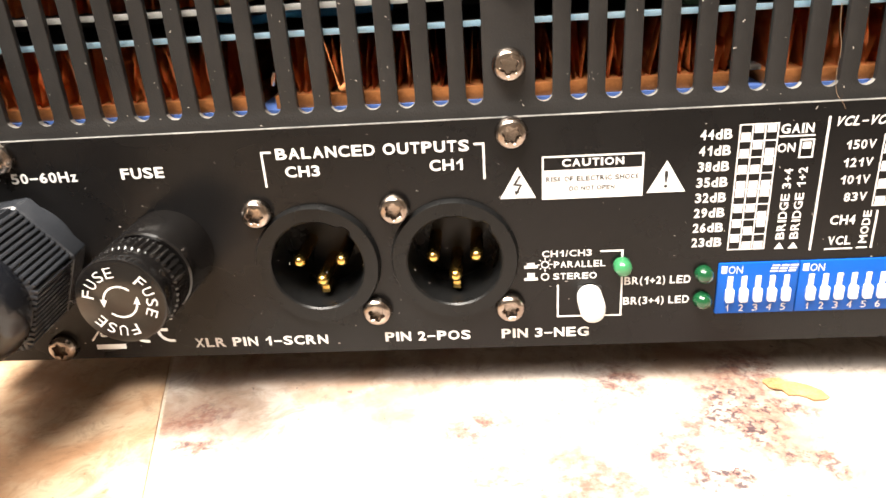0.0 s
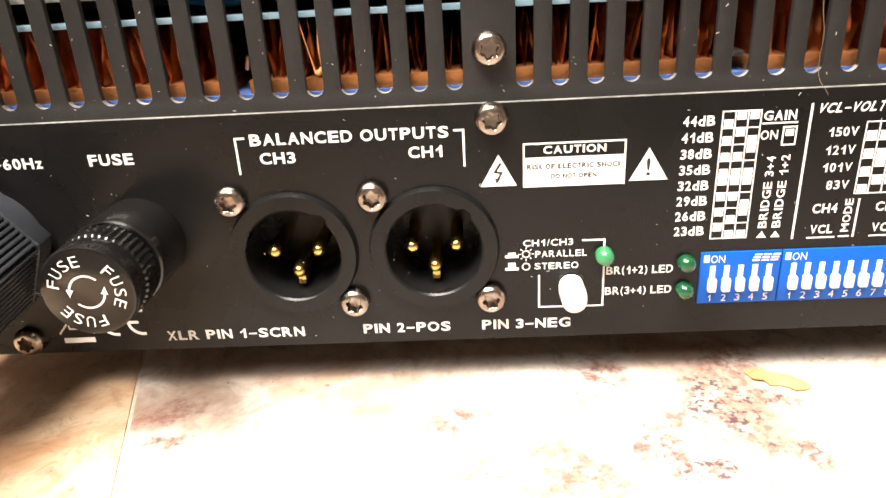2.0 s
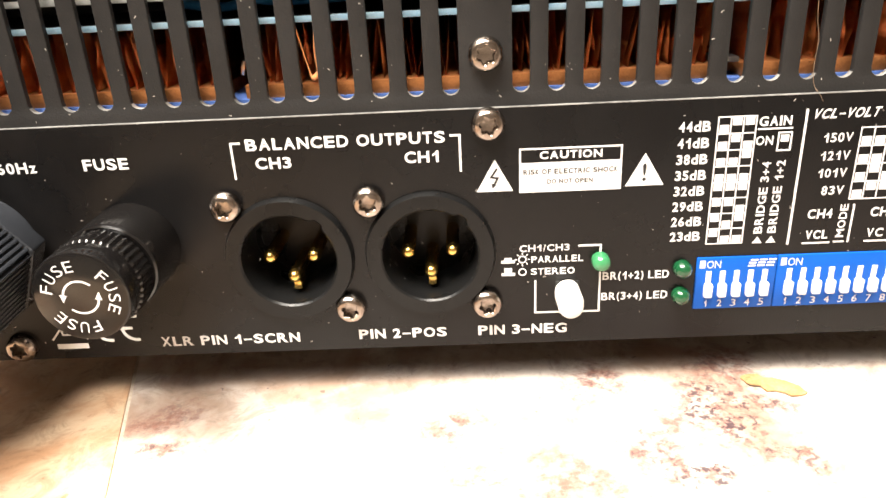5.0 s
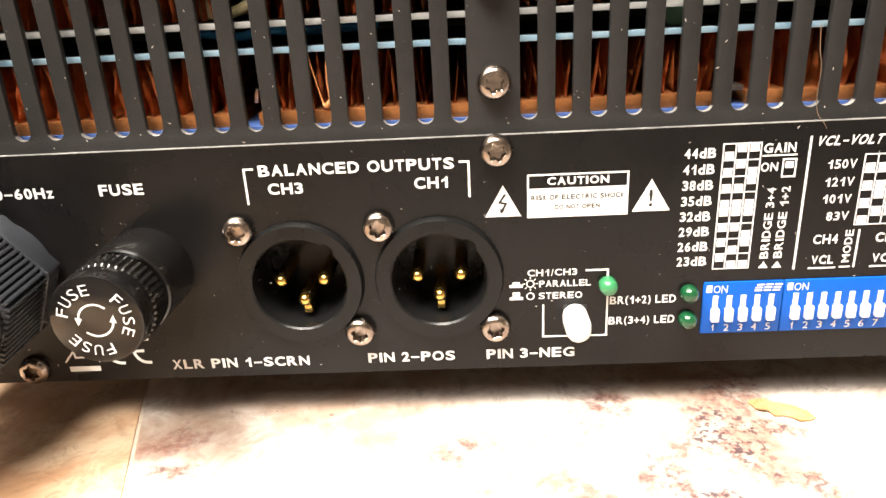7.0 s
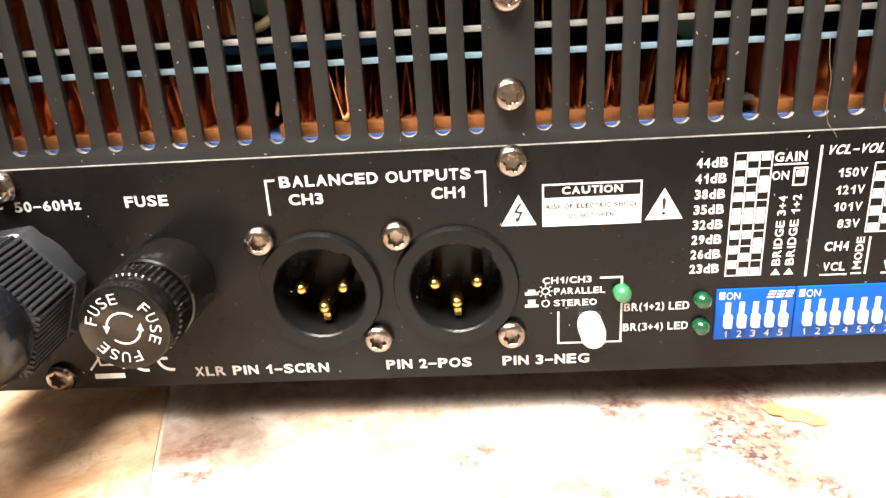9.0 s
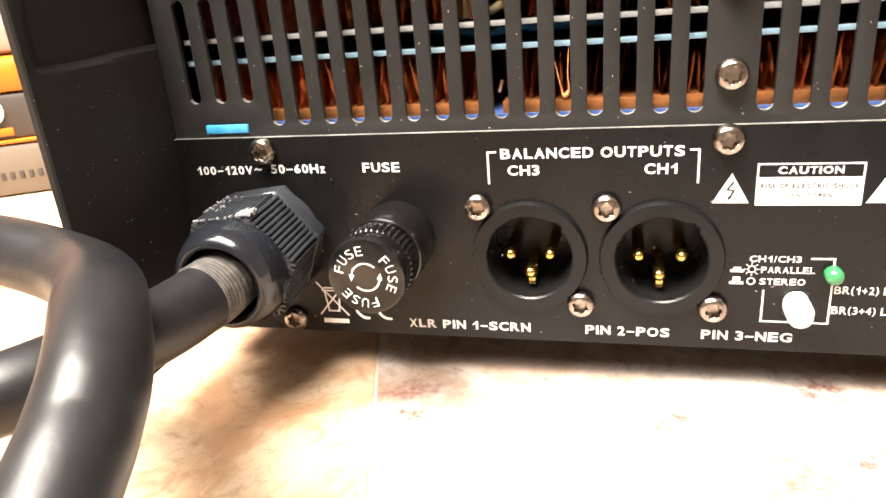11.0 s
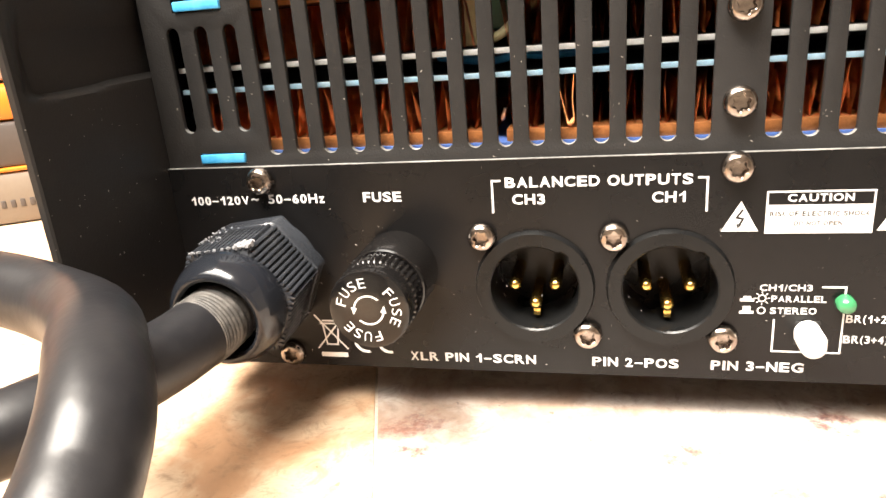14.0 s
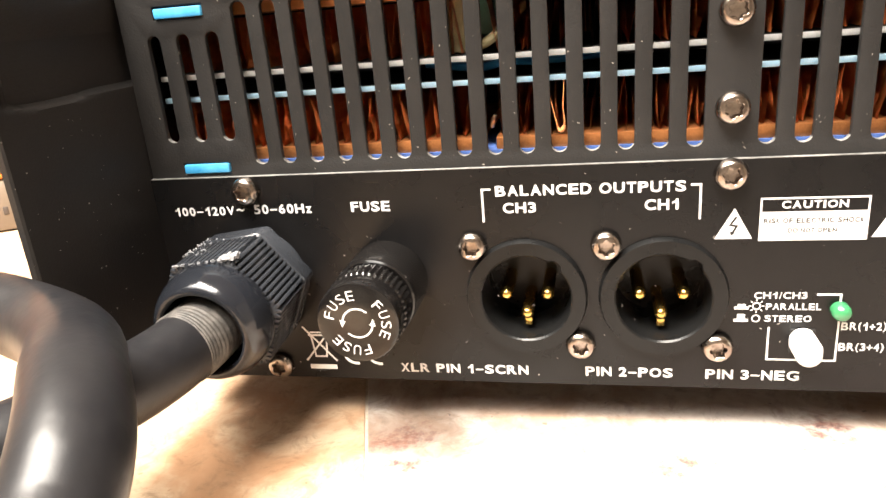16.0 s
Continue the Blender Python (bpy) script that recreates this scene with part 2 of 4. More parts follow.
def add_box(bm, x0, x1, y0, y1, z0, z1, bevel=0.0, turn=None):
    made = bmesh.ops.create_cube(bm, size=1)["verts"]
    bmesh.ops.scale(bm, vec=(x1 - x0, y1 - y0, z1 - z0), verts=made)
    if bevel:
        edges = list({e for v in made for e in v.link_edges})
        out = bmesh.ops.bevel(bm, geom=edges, offset=bevel, segments=2, affect="EDGES", profile=0.5)
        made = list({v for f in out["faces"] for v in f.verts} | {v for v in made if v.is_valid})
    if turn:
        bmesh.ops.transform(bm, matrix=turn, verts=made)
    bmesh.ops.translate(bm, vec=((x0 + x1) / 2, (y0 + y1) / 2, (z0 + z1) / 2), verts=made)
    return made


def box(*args, **more):
    bm = bmesh.new()
    add_box(bm, *args, **more)
    return bm


def add_lathe(bm, rows, seg=48, shape=None):
    """Turns (radius, depth) rows about the y axis; depth runs along y. shape(i, angle, r) may change a radius."""
    rings = []
    for i, (r, y) in enumerate(rows):
        if r <= 0:
            rings.append([bm.verts.new((0, y, 0))])
            continue
        ring = []
        for k in range(seg):
            a = 2 * math.pi * k / seg
            q = shape(i, a, r) if shape else r
            ring.append(bm.verts.new((q * math.cos(a), y, q * math.sin(a))))
        rings.append(ring)
    for a, b in zip(rings, rings[1:]):
        for k in range(seg):
            n = (k + 1) % seg
            if len(a) == 1 and len(b) > 1:
                bm.faces.new((a[0], b[n], b[k]))
            elif len(b) == 1 and len(a) > 1:
                bm.faces.new((a[k], a[n], b[0]))
            elif len(a) > 1:
                bm.faces.new((a[k], a[n], b[n], b[k]))
    return [v for ring in rings for v in ring]


def lathe(rows, x=0, y=0, z=0, seg=48, shape=None):
    bm = bmesh.new()
    add_lathe(bm, rows, seg, shape)
    bmesh.ops.recalc_face_normals(bm, faces=bm.faces)
    bmesh.ops.translate(bm, vec=(x, y, z), verts=bm.verts)
    return bm


def pierced(outline, holes, y_front, y_back, soft=0.0):
    """A sheet in the xz plane with holes right through it."""
    bm = bmesh.new()
    edges = []
    for loop in (outline, *holes):
        vs = [bm.verts.new((x, y_front, z)) for x, z in loop]
        edges += [bm.edges.new((a, b)) for a, b in zip(vs, vs[1:] + vs[:1])]
    bmesh.ops.triangle_fill(bm, use_beauty=True, use_dissolve=False, edges=edges)
    out = bmesh.ops.extrude_face_region(bm, geom=list(bm.faces), use_keep_orig=True)
    moved = [v for v in out["geom"] if isinstance(v, bmesh.types.BMVert)]
    bmesh.ops.translate(bm, vec=(0, y_back - y_front, 0), verts=moved)
    bmesh.ops.recalc_face_normals(bm, faces=bm.faces)
    if soft:
        bm.normal_update()
        rims = [e for e in bm.edges if len(e.link_faces) == 2 and e.calc_face_angle(0) > 1.2 and all(abs(v.co.y - y_front) < 1e-4 for v in e.verts)]
        bmesh.ops.bevel(bm, geom=rims, offset=soft, segments=2, affect="EDGES", profile=0.5)
    return bm


def circle(x, z, r, n=48):
    return [(x + r * math.cos(2 * math.pi * k / n), z + r * math.sin(2 * math.pi * k / n)) for k in range(n)]


def stadium(x, z0, z1, w, n=8):
    r = w / 2
    top = [(x + r * math.cos(math.pi * k / n), z1 - r + r * math.sin(math.pi * k / n)) for k in range(n + 1)]
    low = [(x - r * math.cos(math.pi * k / n), z0 + r - r * math.sin(math.pi * k / n)) for k in range(n + 1)]
    return top + low


def rect(x0, x1, z0, z1):
    return [(x0, z0), (x1, z0), (x1, z1), (x0, z1)]


def tube(points, radius, seg=20, steps=8):
    """A round cord along a smooth curve through the points; radius may be a function of 0..1."""
    p = [Vector(q) for q in points]
    path = []
    for i in range(len(p) - 1):
        a, b, c, d = p[max(i - 1, 0)], p[i], p[i + 1], p[min(i + 2, len(p) - 1)]
        for s in range(steps):
            t = s / steps
            path.append(0.5 * (2 * b + (c - a) * t + (2 * a - 5 * b + 4 * c - d) * t * t + (3 * b - a - 3 * c + d) * t ** 3))
    path.append(p[-1])
    bm = bmesh.new()
    rings, up = [], Vector((0, 0, 1))
    for i, q in enumerate(path):
        ahead = (path[min(i + 1, len(path) - 1)] - path[max(i - 1, 0)]).normalized()
        side = ahead.cross(up)
        if side.length < 0.05:
            side = ahead.cross(Vector((1, 0, 0)))
        side.normalize()
        up2 = side.cross(ahead)
        r = radius(i / (len(path) - 1)) if callable(radius) else radius
        rings.append([bm.verts.new(q + r * (math.cos(2 * math.pi * k / seg) * side + math.sin(2 * math.pi * k / seg) * up2)) for k in range(seg)])
    for a, b in zip(rings, rings[1:]):
        for k in range(seg):
            bm.faces.new((a[k], a[(k + 1) % seg], b[(k + 1) % seg], b[k]))
    bm.faces.new(rings[0][::-1])
    bm.faces.new(rings[-1])
    bmesh.ops.recalc_face_normals(bm, faces=bm.faces)
    return bm


# advance widths of a bold grotesque, in thousandths of the size
ADVANCE = dict(A=722, B=722, C=722, D=722, E=667, F=611, G=778, H=722, I=278, L=611, M=833, N=722, O=778, P=667, R=722, S=667, T=611, U=722, V=667, X=667, d=611, z=500)
ADVANCE.update({"-": 584, "+": 584, "/": 320, "(": 370, ")": 370, "!": 300, "~": 584, " ": 330})
SPAN = {"-": (0.36, 0.52), "+": (0.12, 0.80), "z": (0.0, 0.72), "~": (0.34, 0.58), "(": (-0.18, 1.02), ")": (-0.18, 1.02)}
GLYPHS = {}


def glyph(ch, bold):
    """One character of the built-in font as points in a unit square, and its faces; the figure one gets its flag."""
    if (ch, bold) in GLYPHS:
        return GLYPHS[ch, bold]
    if ch == "1":
        pts = np.array([(0.56, 0), (1, 0), (1, 1), (0.66, 1), (0.44, 0.82), (0, 0.69), (0, 0.51), (0.56, 0.68)])
        GLYPHS[ch, bold] = pts, [(0, 1, 2, 3, 7), (3, 4, 5, 6, 7)]
        return GLYPHS[ch, bold]
    curve = bpy.data.curves.new("letters", "FONT")
    curve.body, curve.size, curve.offset, curve.extrude, curve.resolution_u = ch, 1.0, bold, 0.0, 4
    temp = bpy.data.objects.new("letters", curve)
    scene.collection.objects.link(temp)
    bpy.context.view_layer.update()
    mesh = bpy.data.meshes.new_from_object(temp.evaluated_get(bpy.context.evaluated_depsgraph_get()))
    bpy.data.objects.remove(temp)
    bpy.data.curves.remove(curve)
    pts = np.array([(v.co.x, v.co.y) for v in mesh.vertices])
    pts = (pts - pts.min(0)) / np.ptp(pts, axis=0)
    GLYPHS[ch, bold] = pts, [tuple(p.vertices) for p in mesh.polygons]
    bpy.data.meshes.remove(mesh)
    return GLYPHS[ch, bold]


def lettering(text, x0, x1, z0, z1, y, mat, parent, upright=False, bold=0.018, name="printed_text", shear=0.0):
    """Flat printed characters that fill the given rectangle; upright ones read from below to above."""
    verts, faces, pen = [], [], 0.0
    for ch in text:
        wide = ADVANCE.get(ch, 556) / 1000
        if ch != " ":
            pts, polys = glyph(ch, bold)
            ink = 0.17 if ch in "I!" else 0.34 if ch == "1" else wide - 0.11
            low, high = SPAN.get(ch, (0, 1))
            faces += [tuple(k + len(verts) for k in p) for p in polys]
            verts += [(pen + (wide - ink) / 2 + ink * u + shear * (low + v * (high - low)), low + v * (high - low)) for u, v in pts]
        pen += wide
    co = np.array(verts)
    u = (co[:, 0] - co[:, 0].min()) / np.ptp(co[:, 0])
    v = co[:, 1] if np.ptp(co[:, 1]) > 0.5 else (co[:, 1] - co[:, 1].min()) / np.ptp(co[:, 1])
    if upright:
        u, v = 1 - v, u
    out = np.stack([x0 + u * (x1 - x0), np.full(len(u), y), z0 + v * (z1 - z0)], axis=1) * MM
    mesh = bpy.data.meshes.new(name)
    mesh.from_pydata(out.tolist(), [], faces)
    mesh.materials.append(mat)
    mesh.update()
    return link_mesh(name, mesh, parent, ("white" if mat == INK else "black") + " printed lettering reading " + text)


def flat(bm, pts, y):
    bm.faces.new([bm.verts.new((x, y, z)) for x, z in pts])


def stroke(bm, pts, width, y):
    """A printed line of even width through points, mitred at its bends."""
    p = [Vector(q) for q in pts]
    closed = (p[0] - p[-1]).length < 1e-6
    if closed:
        p = p[:-1]
    n = len(p)
    pairs = []
    for i in range(n):
        before = (p[i] - p[i - 1]).normalized() if closed or i else None
        after = (p[(i + 1) % n] - p[i]).normalized() if closed or i < n - 1 else None
        u, w = before or after, after or before
        side = Vector((-u.y - w.y, u.x + w.x))
        side.normalize()
        reach = width / 2 / max(0.4, side.dot(Vector((-u.y, u.x))))
        q = p[i] + (w * -width / 2 if before is None else u * width / 2 if after is None else Vector((0, 0)))
        pairs.append((bm.verts.new((q.x + side.x * reach, y, q.y + side.y * reach)), bm.verts.new((q.x - side.x * reach, y, q.y - side.y * reach))))
    if closed:
        pairs.append(pairs[0])
    for (a, b), (c, d) in zip(pairs, pairs[1:]):
        bm.faces.new((a, b, d, c))


def print_part(name, build, mat, parent, label=""):
    bm = bmesh.new()
    build(bm)
    bmesh.ops.recalc_face_normals(bm, faces=bm.faces)
    return part(name, bm, mat, parent, label)


# ---- setting ----
def structure(name, bm, mat, label):
    return tagged(part(name, bm, mat, None, label), category=name.split("_")[0], kind="structure")


structure("floor", box(-2500, 2500, -2500, 2500, -790, -750), FLOOR_MAT, "brown boarded floor of the room")
structure("ceiling", box(-2500, 2500, -2500, 2500, 1700, 1740), PLASTER, "plain warm white ceiling")
structure("wall_north", box(-2500, 2500, 2500, 2560, -750, 1700), PLASTER, "plain warm white wall")
structure("wall_south", box(-2500, 2500, -2560, -2500, -750, 1700), PLASTER, "plain warm white wall")
structure("wall_east", box(2500, 2560, -2500, 2500, -750, 1700), PLASTER, "plain warm white wall")
structure("wall_west", box(-2560, -2500, -2500, 2500, -750, 1700), PLASTER, "plain warm white wall")

# tiled bench
table = empty("tiled_table", 0, 0, -750)
tagged(table, "stone-tiled table top with mottled slate and beige tiles", "table")
bench = part("tabletop", box(-981, 831, -156, 756, -40, -9, bevel=2), TOOL_GREY, table)
for x, y in ((-930, -100), (780, -100), (-930, 700), (780, 700)):
    part("leg", box(x - 30, x + 30, y - 30, y + 30, -750, -40, bevel=3), TOOL_GREY, table)
ANGLE = math.atan2(12, 40)
part("grout", box(-976, 826, -151, 751, -9, -0.35), GROUT, table, "beige grout between the tiles")
ROT = Matrix.Rotation(ANGLE, 4, "Z")
for ob in list(table.children):
    ob.matrix_basis = ROT
tile_mesh = {}
for mat in (SLATE, SAND):
    tile_mesh[mat] = mesh_of("tile", box(-149.65, 149.65, -149.65, 149.65, -8, 0, bevel=0.35), mat)
for i in range(-3, 3):
    for j in range(3):
        mat = SAND if i < 0 else SLATE
        u, v = -75.2 + 300 * i + 150, 300 * j
        link_mesh("tile", tile_mesh[mat], table, "beige glazed stone tile" if mat == SAND else "mottled slate-look glazed tile",
                  ROT @ Matrix.Translation((u * MM, v * MM, 0)))

# ---- amplifier ----
amp = empty("power_amplifier", 100, 150, 0)
tagged(amp, "black rack power amplifier seen from its rear connector panel", "amplifier")
X0, X1, TOP, LOW, SEAM = -121.5, 320.0, 99.0, 10.6, 59.3
XLR = ((-39.25, 31.5), (-11.65, 31.5))
INK_Y = -0.05
panel = part("rear_panel", pierced(rect(X0, X1, LOW, SEAM), [circle(x, z, 11.6) for x, z in XLR], 0, 1.6), BLACK, amp, "black powder-coated connector panel with white print")
part("panel_edge", box(X0, X1, -0.03, 0.98, SEAM, SEAM + 0.12, bevel=0.04), EDGE, amp, "bare bright upper edge of the panel")
PITCH, SLOT_LOW, SLOT_TOP = 6.3, 61.8, 95.0
slots = [stadium(k * PITCH, SLOT_LOW, SLOT_TOP, 3.15) for k in range(-15, 15) if k]
slots += [stadium(x, 67.2, 89.6, 2.9) for x in (-114.4, -107.8, -101.2)]
slots += [rect(-113.2, -102.1, 60.1, 62.5), rect(-113.4, -102.2, 92.6, 95.2)]
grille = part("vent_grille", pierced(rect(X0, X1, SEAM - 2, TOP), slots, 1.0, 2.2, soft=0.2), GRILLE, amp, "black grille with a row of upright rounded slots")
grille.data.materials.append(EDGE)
# upward-facing lower slot rims take the pale colour as a painted glint from above
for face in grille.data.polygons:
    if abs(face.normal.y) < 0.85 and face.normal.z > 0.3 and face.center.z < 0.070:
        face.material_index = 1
part("bottom_cover", box(X0, X1, 2.3, 320, LOW, LOW + 1.2), DARK_IN, amp)
part("top_cover", box(X0, X1, 2.3, 320, TOP - 1.2, TOP), BLACK, amp)
part("side_cover", box(X1 - 1.2, X1, 2.3, 320, LOW + 1.2, TOP - 1.2), BLACK, amp)
part("side_cover", box(X0, X0 + 1.2, 2.3, 320, LOW + 1.2, TOP - 1.2), BLACK, amp)
part("front_cover", box(X0 + 1.3, X1 - 1.3, 318, 319.5, LOW + 1.3, TOP - 1.3), BLACK, amp)
part("inner_shelf", box(X0 + 1.3, X1 - 1.3, 2.4, 318, 57.0, 58.2), DARK_IN, amp)
for x, y in ((-85, 60), (280, 60), (-85, 290), (280, 290)):
    part("rubber_foot", lathe([(0, 0), (9, 0), (9.5, 0.8), (11, 9.8), (11, 10.5), (0, 10.5)], seg=24), RUBBER, amp).matrix_basis = Matrix.Translation((x * MM, y * MM, 0)) @ Matrix.Rotation(radians(90), 4, "X")


def ear_plate():
    """The side plate: rounded edge, with a shallow pressed pocket in its upper inner face."""
    bm = bmesh.new()
    ny, nz, y0, y1, z0, z1 = 40, 130, -37.0, 320.0, 11.5, 104.0
    ys = [y0 + 41.5 * i / ny for i in range(ny + 1)] + [y1]
    grid = []
    for y in ys:
        row = []
        for k in range(nz + 1):
            z = z0 + (z1 - z0) * k / nz
            edge = 80.4 - 0.5 * math.exp(-((y + 22) / 9) ** 2)
            a = min(1, max(0, (z - edge + 0.7) / 1.4))
            b = min(1, max(0, (100 - z) / 12))
            c = min(1, max(0, (y + 36) / 6))
            d = 2.4 * (a * a * (3 - 2 * a)) * (b * b * (3 - 2 * b)) * (c * c * (3 - 2 * c))
            row.append(bm.verts.new((X0 - 0.2 - d, y, z)))
        grid.append(row)
    for r, q in zip(grid, grid[1:]):
        for k in range(nz):
            bm.faces.new((r[k], q[k], q[k + 1], r[k + 1]))
    rim = [grid[0], [r[-1] for r in grid], grid[-1][::-1], [r[0] for r in grid][::-1]]
    loop = [v for line in rim for v in line[:-1]]
    step = []
    for dx, dn in ((-0.4, 0.4), (-1.6, 0.4), (-2.0, 0.0)):
        step.append([bm.verts.new((X0 - 0.2 + dx, v.co.y - (dn if v.co.y < -36.9 else 0), v.co.z)) for v in loop])
    for a, b in zip([loop] + step, step):
        for k in range(len(loop)):
            n = (k + 1) % len(loop)
            bm.faces.new((a[k], a[n], b[n], b[k]))
    bm.faces.new(step[-1])
    bmesh.ops.recalc_face_normals(bm, faces=bm.faces)
    return bm


part("side_plate", ear_plate(), SIDE, amp, "black steel side plate with a pressed pocket", smooth=40)


# screws with a six-lobed socket
def torx():
    def star(i, a, r):
        return r * (1 + 0.16 * math.cos(6 * a)) if i >= 5 else r
    return lathe([(3.05, 0), (3.12, -0.6), (2.95, -1.4), (2.55, -2.0), (2.2, -2.25), (1.62, -2.3), (1.52, -2.2), (1.40, -0.5), (0, -0.4)], seg=48, shape=star)


screw_mesh = mesh_of("screw", torx(), NICKEL, 35)
for n, (x, z, y, tilt) in enumerate(((0.1, 57.0, 0, 10), (0, 69.2, 1, 40), (-0.1, 86.4, 1, 22), (-50.0, 43.4, -0.2, 5), (-22.8, 43.2, -0.2, 31), (-28.2, 21.0, -0.2, 18),
                                     (-0.85, 20.9, -0.2, 50), (-98.9, 56.7, 0, 12), (-97.6, 14.4, 0, 27))):
    link_mesh("screw", screw_mesh, amp, "tarnished nickel six-lobe screw", Matrix.Translation((x * MM, y * MM, (z - 0.4) * MM)) @ Matrix.Rotation(radians(tilt), 4, "Y"))

# audio sockets
PINS = ((-4.5, -0.35), (4.35, -0.35), (-0.1, -4.75))


def key_notch(i, a, r):
    return r + 0.75 if i in (5, 6, 7) and abs(a - radians(50)) < radians(6) else r


socket_mesh = mesh_of("flange", lathe([(11.3, 3), (11.4, 0.2), (12.75, -0.05), (12.7, -0.55), (12.3, -1.7), (9.7, -1.75), (9.35, -1.4), (9.2, 1.0), (9.2, 14), (0, 14)], seg=72, shape=key_notch), PLASTIC, 40)
pin_mesh = mesh_of("contact_pin", lathe([(0, 0.9), (0.6, 1.0), (1.1, 1.4), (1.35, 2.1), (1.35, 14)], seg=20), GOLD, 40)
tab_mesh = mesh_of("contact_tab", box(-0.75, 0.75, 3.0, 13.9, -1.5, 0.2, bevel=0.1), GOLD)
for x, z in XLR:
    here = Matrix.Translation((x * MM, 0, z * MM))
    sock = link_mesh("audio_socket", socket_mesh, amp, "round black three-pin male audio socket", here)
    for px, pz in PINS:
        link_mesh("contact_pin", pin_mesh, sock, "gold-plated pin", Matrix.Translation((px * MM, 0, pz * MM)))
    link_mesh("contact_tab", tab_mesh, sock, "", Matrix.Translation((0, 0, -6.6 * MM)))

# fuse holder
FX, FZ, FACE = -69.0, 35.6, -22.5
fuse = part("fuse_holder", lathe([(8.3, 0), (8.75, -0.1), (8.8, -0.8), (8.7, -10.9), (8.55, -11.5), (8.2, -11.75), (7.6, -11.6), (7.45, -10.6), (7.2, -10.5), (7.2, -13.0), (0, -13.0)], FX, 0, FZ, 72), GLOSS, amp, "glossy black bakelite fuse holder")


def knurl(i, a, r):
    return r * (1 + 0.022 * math.cos(42 * a)) if i in (2, 3, 4) else r


cap = part("fuse_cap", lathe([(7.3, -12.6), (8.0, -12.9), (8.3, -13.3), (8.3, -15.4), (8.25, -17.6), (8.05, -18.0), (8.15, -18.5), (8.2, -21.9), (8.05, -22.35), (7.75, FACE), (0, FACE)], FX, 0, FZ, 252, knurl), GLOSS, fuse, "knurled black screw cap", smooth=28)


def ring_text(word, centre, radius, size):
    for n, ch in enumerate(word):
        a = radians(centre - (n - (len(word) - 1) / 2) * 21.5)
        ob = lettering(ch, -0.36 * size, 0.36 * size, -size / 2, size / 2, 0, INK, fuse, name="engraved_letter", bold=-0.004)
        ob.matrix_basis = Matrix.Translation(((FX + radius * math.cos(a)) * MM, (FACE - 0.06) * MM, (FZ + radius * math.sin(a)) * MM)) @ Matrix.Rotation(-(a - math.pi / 2), 4, "Y")


for centre in (131, 8, 252):
    ring_text("FUSE", centre, 5.65, 2.0)


for start in (50, 230):
    pts = [(FX + 2.95 * math.cos(radians(start + 12 * k)), FZ + 2.95 * math.sin(radians(start + 12 * k))) for k in range(11)]
    print_part("engraved_arc", lambda bm: stroke(bm, pts, 0.36, FACE - 0.06), INK, fuse)
    a = radians(start + 120)
    out, fwd, p = Vector((math.cos(a), math.sin(a))), Vector((-math.sin(a), math.cos(a))), Vector(pts[-1])
    print_part("engraved_arrowhead", lambda bm: flat(bm, [tuple(p + fwd * 1.5), tuple(p + out * 0.62), tuple(p - out * 0.62)], FACE - 0.07), INK, fuse)

# cable gland, leaning with the cable
G = Vector((-99.3, 0, 36.2))
AXIS = Vector((0.0, -0.998, -0.055)).normalized()


def leaning(bm):
    """Stands a shape turned about -y onto the gland's axis."""
    m = Vector((0, -1, 0)).rotation_difference(AXIS).to_matrix().to_4x4()
    bmesh.ops.transform(bm, matrix=Matrix.Translation(G) @ m, verts=bm.verts)
    return bm


gland = part("cable_gland", leaning(lathe([(11.2, 2.5), (11.4, -0.4), (11.0, -2.5), (0, -2.6)], seg=48)), GLAND, amp, "black ribbed nylon cable gland")
HEX0 = 67.6


def hex_nut():
    """A plain hexagonal shoulder behind a slightly smaller shank that carries the ribs."""
    bm = bmesh.new()
    loops = []
    for y, R in ((-0.5, 12.4), (-1.3, 13.7), (-6.0, 13.9), (-6.6, 13.5), (-6.7, 13.1), (-18.6, 12.95), (-19.0, 12.3)):
        ring = []
        for c in range(6):
            a0, a1 = radians(HEX0 + 60 * c), radians(HEX0 + 60 * (c + 1))
            p, q = Vector((math.cos(a0), math.sin(a0))) * R, Vector((math.cos(a1), math.sin(a1))) * R
            for k in (0.035, 0.965):
                w = p.lerp(q, k)
                ring.append(bm.verts.new((w.x, y, w.y)))
        loops.append(ring)
    for a, b in zip(loops, loops[1:]):
        for k in range(12):
            bm.faces.new((a[k], a[(k + 1) % 12], b[(k + 1) % 12], b[k]))
    bm.faces.new(loops[0])
    bm.faces.new(loops[-1])
    bmesh.ops.recalc_face_normals(bm, faces=bm.faces)
    return bm


LEAN = Matrix.Translation(G * MM) @ Vector((0, -1, 0)).rotation_difference(AXIS).to_matrix().to_4x4()
rib_mesh = mesh_of("rib", box(-0.36, 0.36, -18.95, -6.4, -0.75, 0.72, bevel=0.12), GLAND)
for c in range(6):
    a0, a1 = radians(HEX0 + 60 * c), radians(HEX0 + 60 * (c + 1))
    p, q = Vector((math.cos(a0), math.sin(a0))) * 13.05, Vector((math.cos(a1), math.sin(a1))) * 13.05
    for n in range(11):
        w = p.lerp(q, 0.045 + 0.91 * n / 10)
        link_mesh("rib", rib_mesh, gland, "", LEAN @ Matrix.Translation((w.x * MM, 0, w.y * MM)) @ Matrix.Rotation(-(a0 + a1) / 2 + radians(90), 4, "Y"))
part("gland_nut", leaning(hex_nut()), GLAND, gland, "ribbed hexagonal nut")


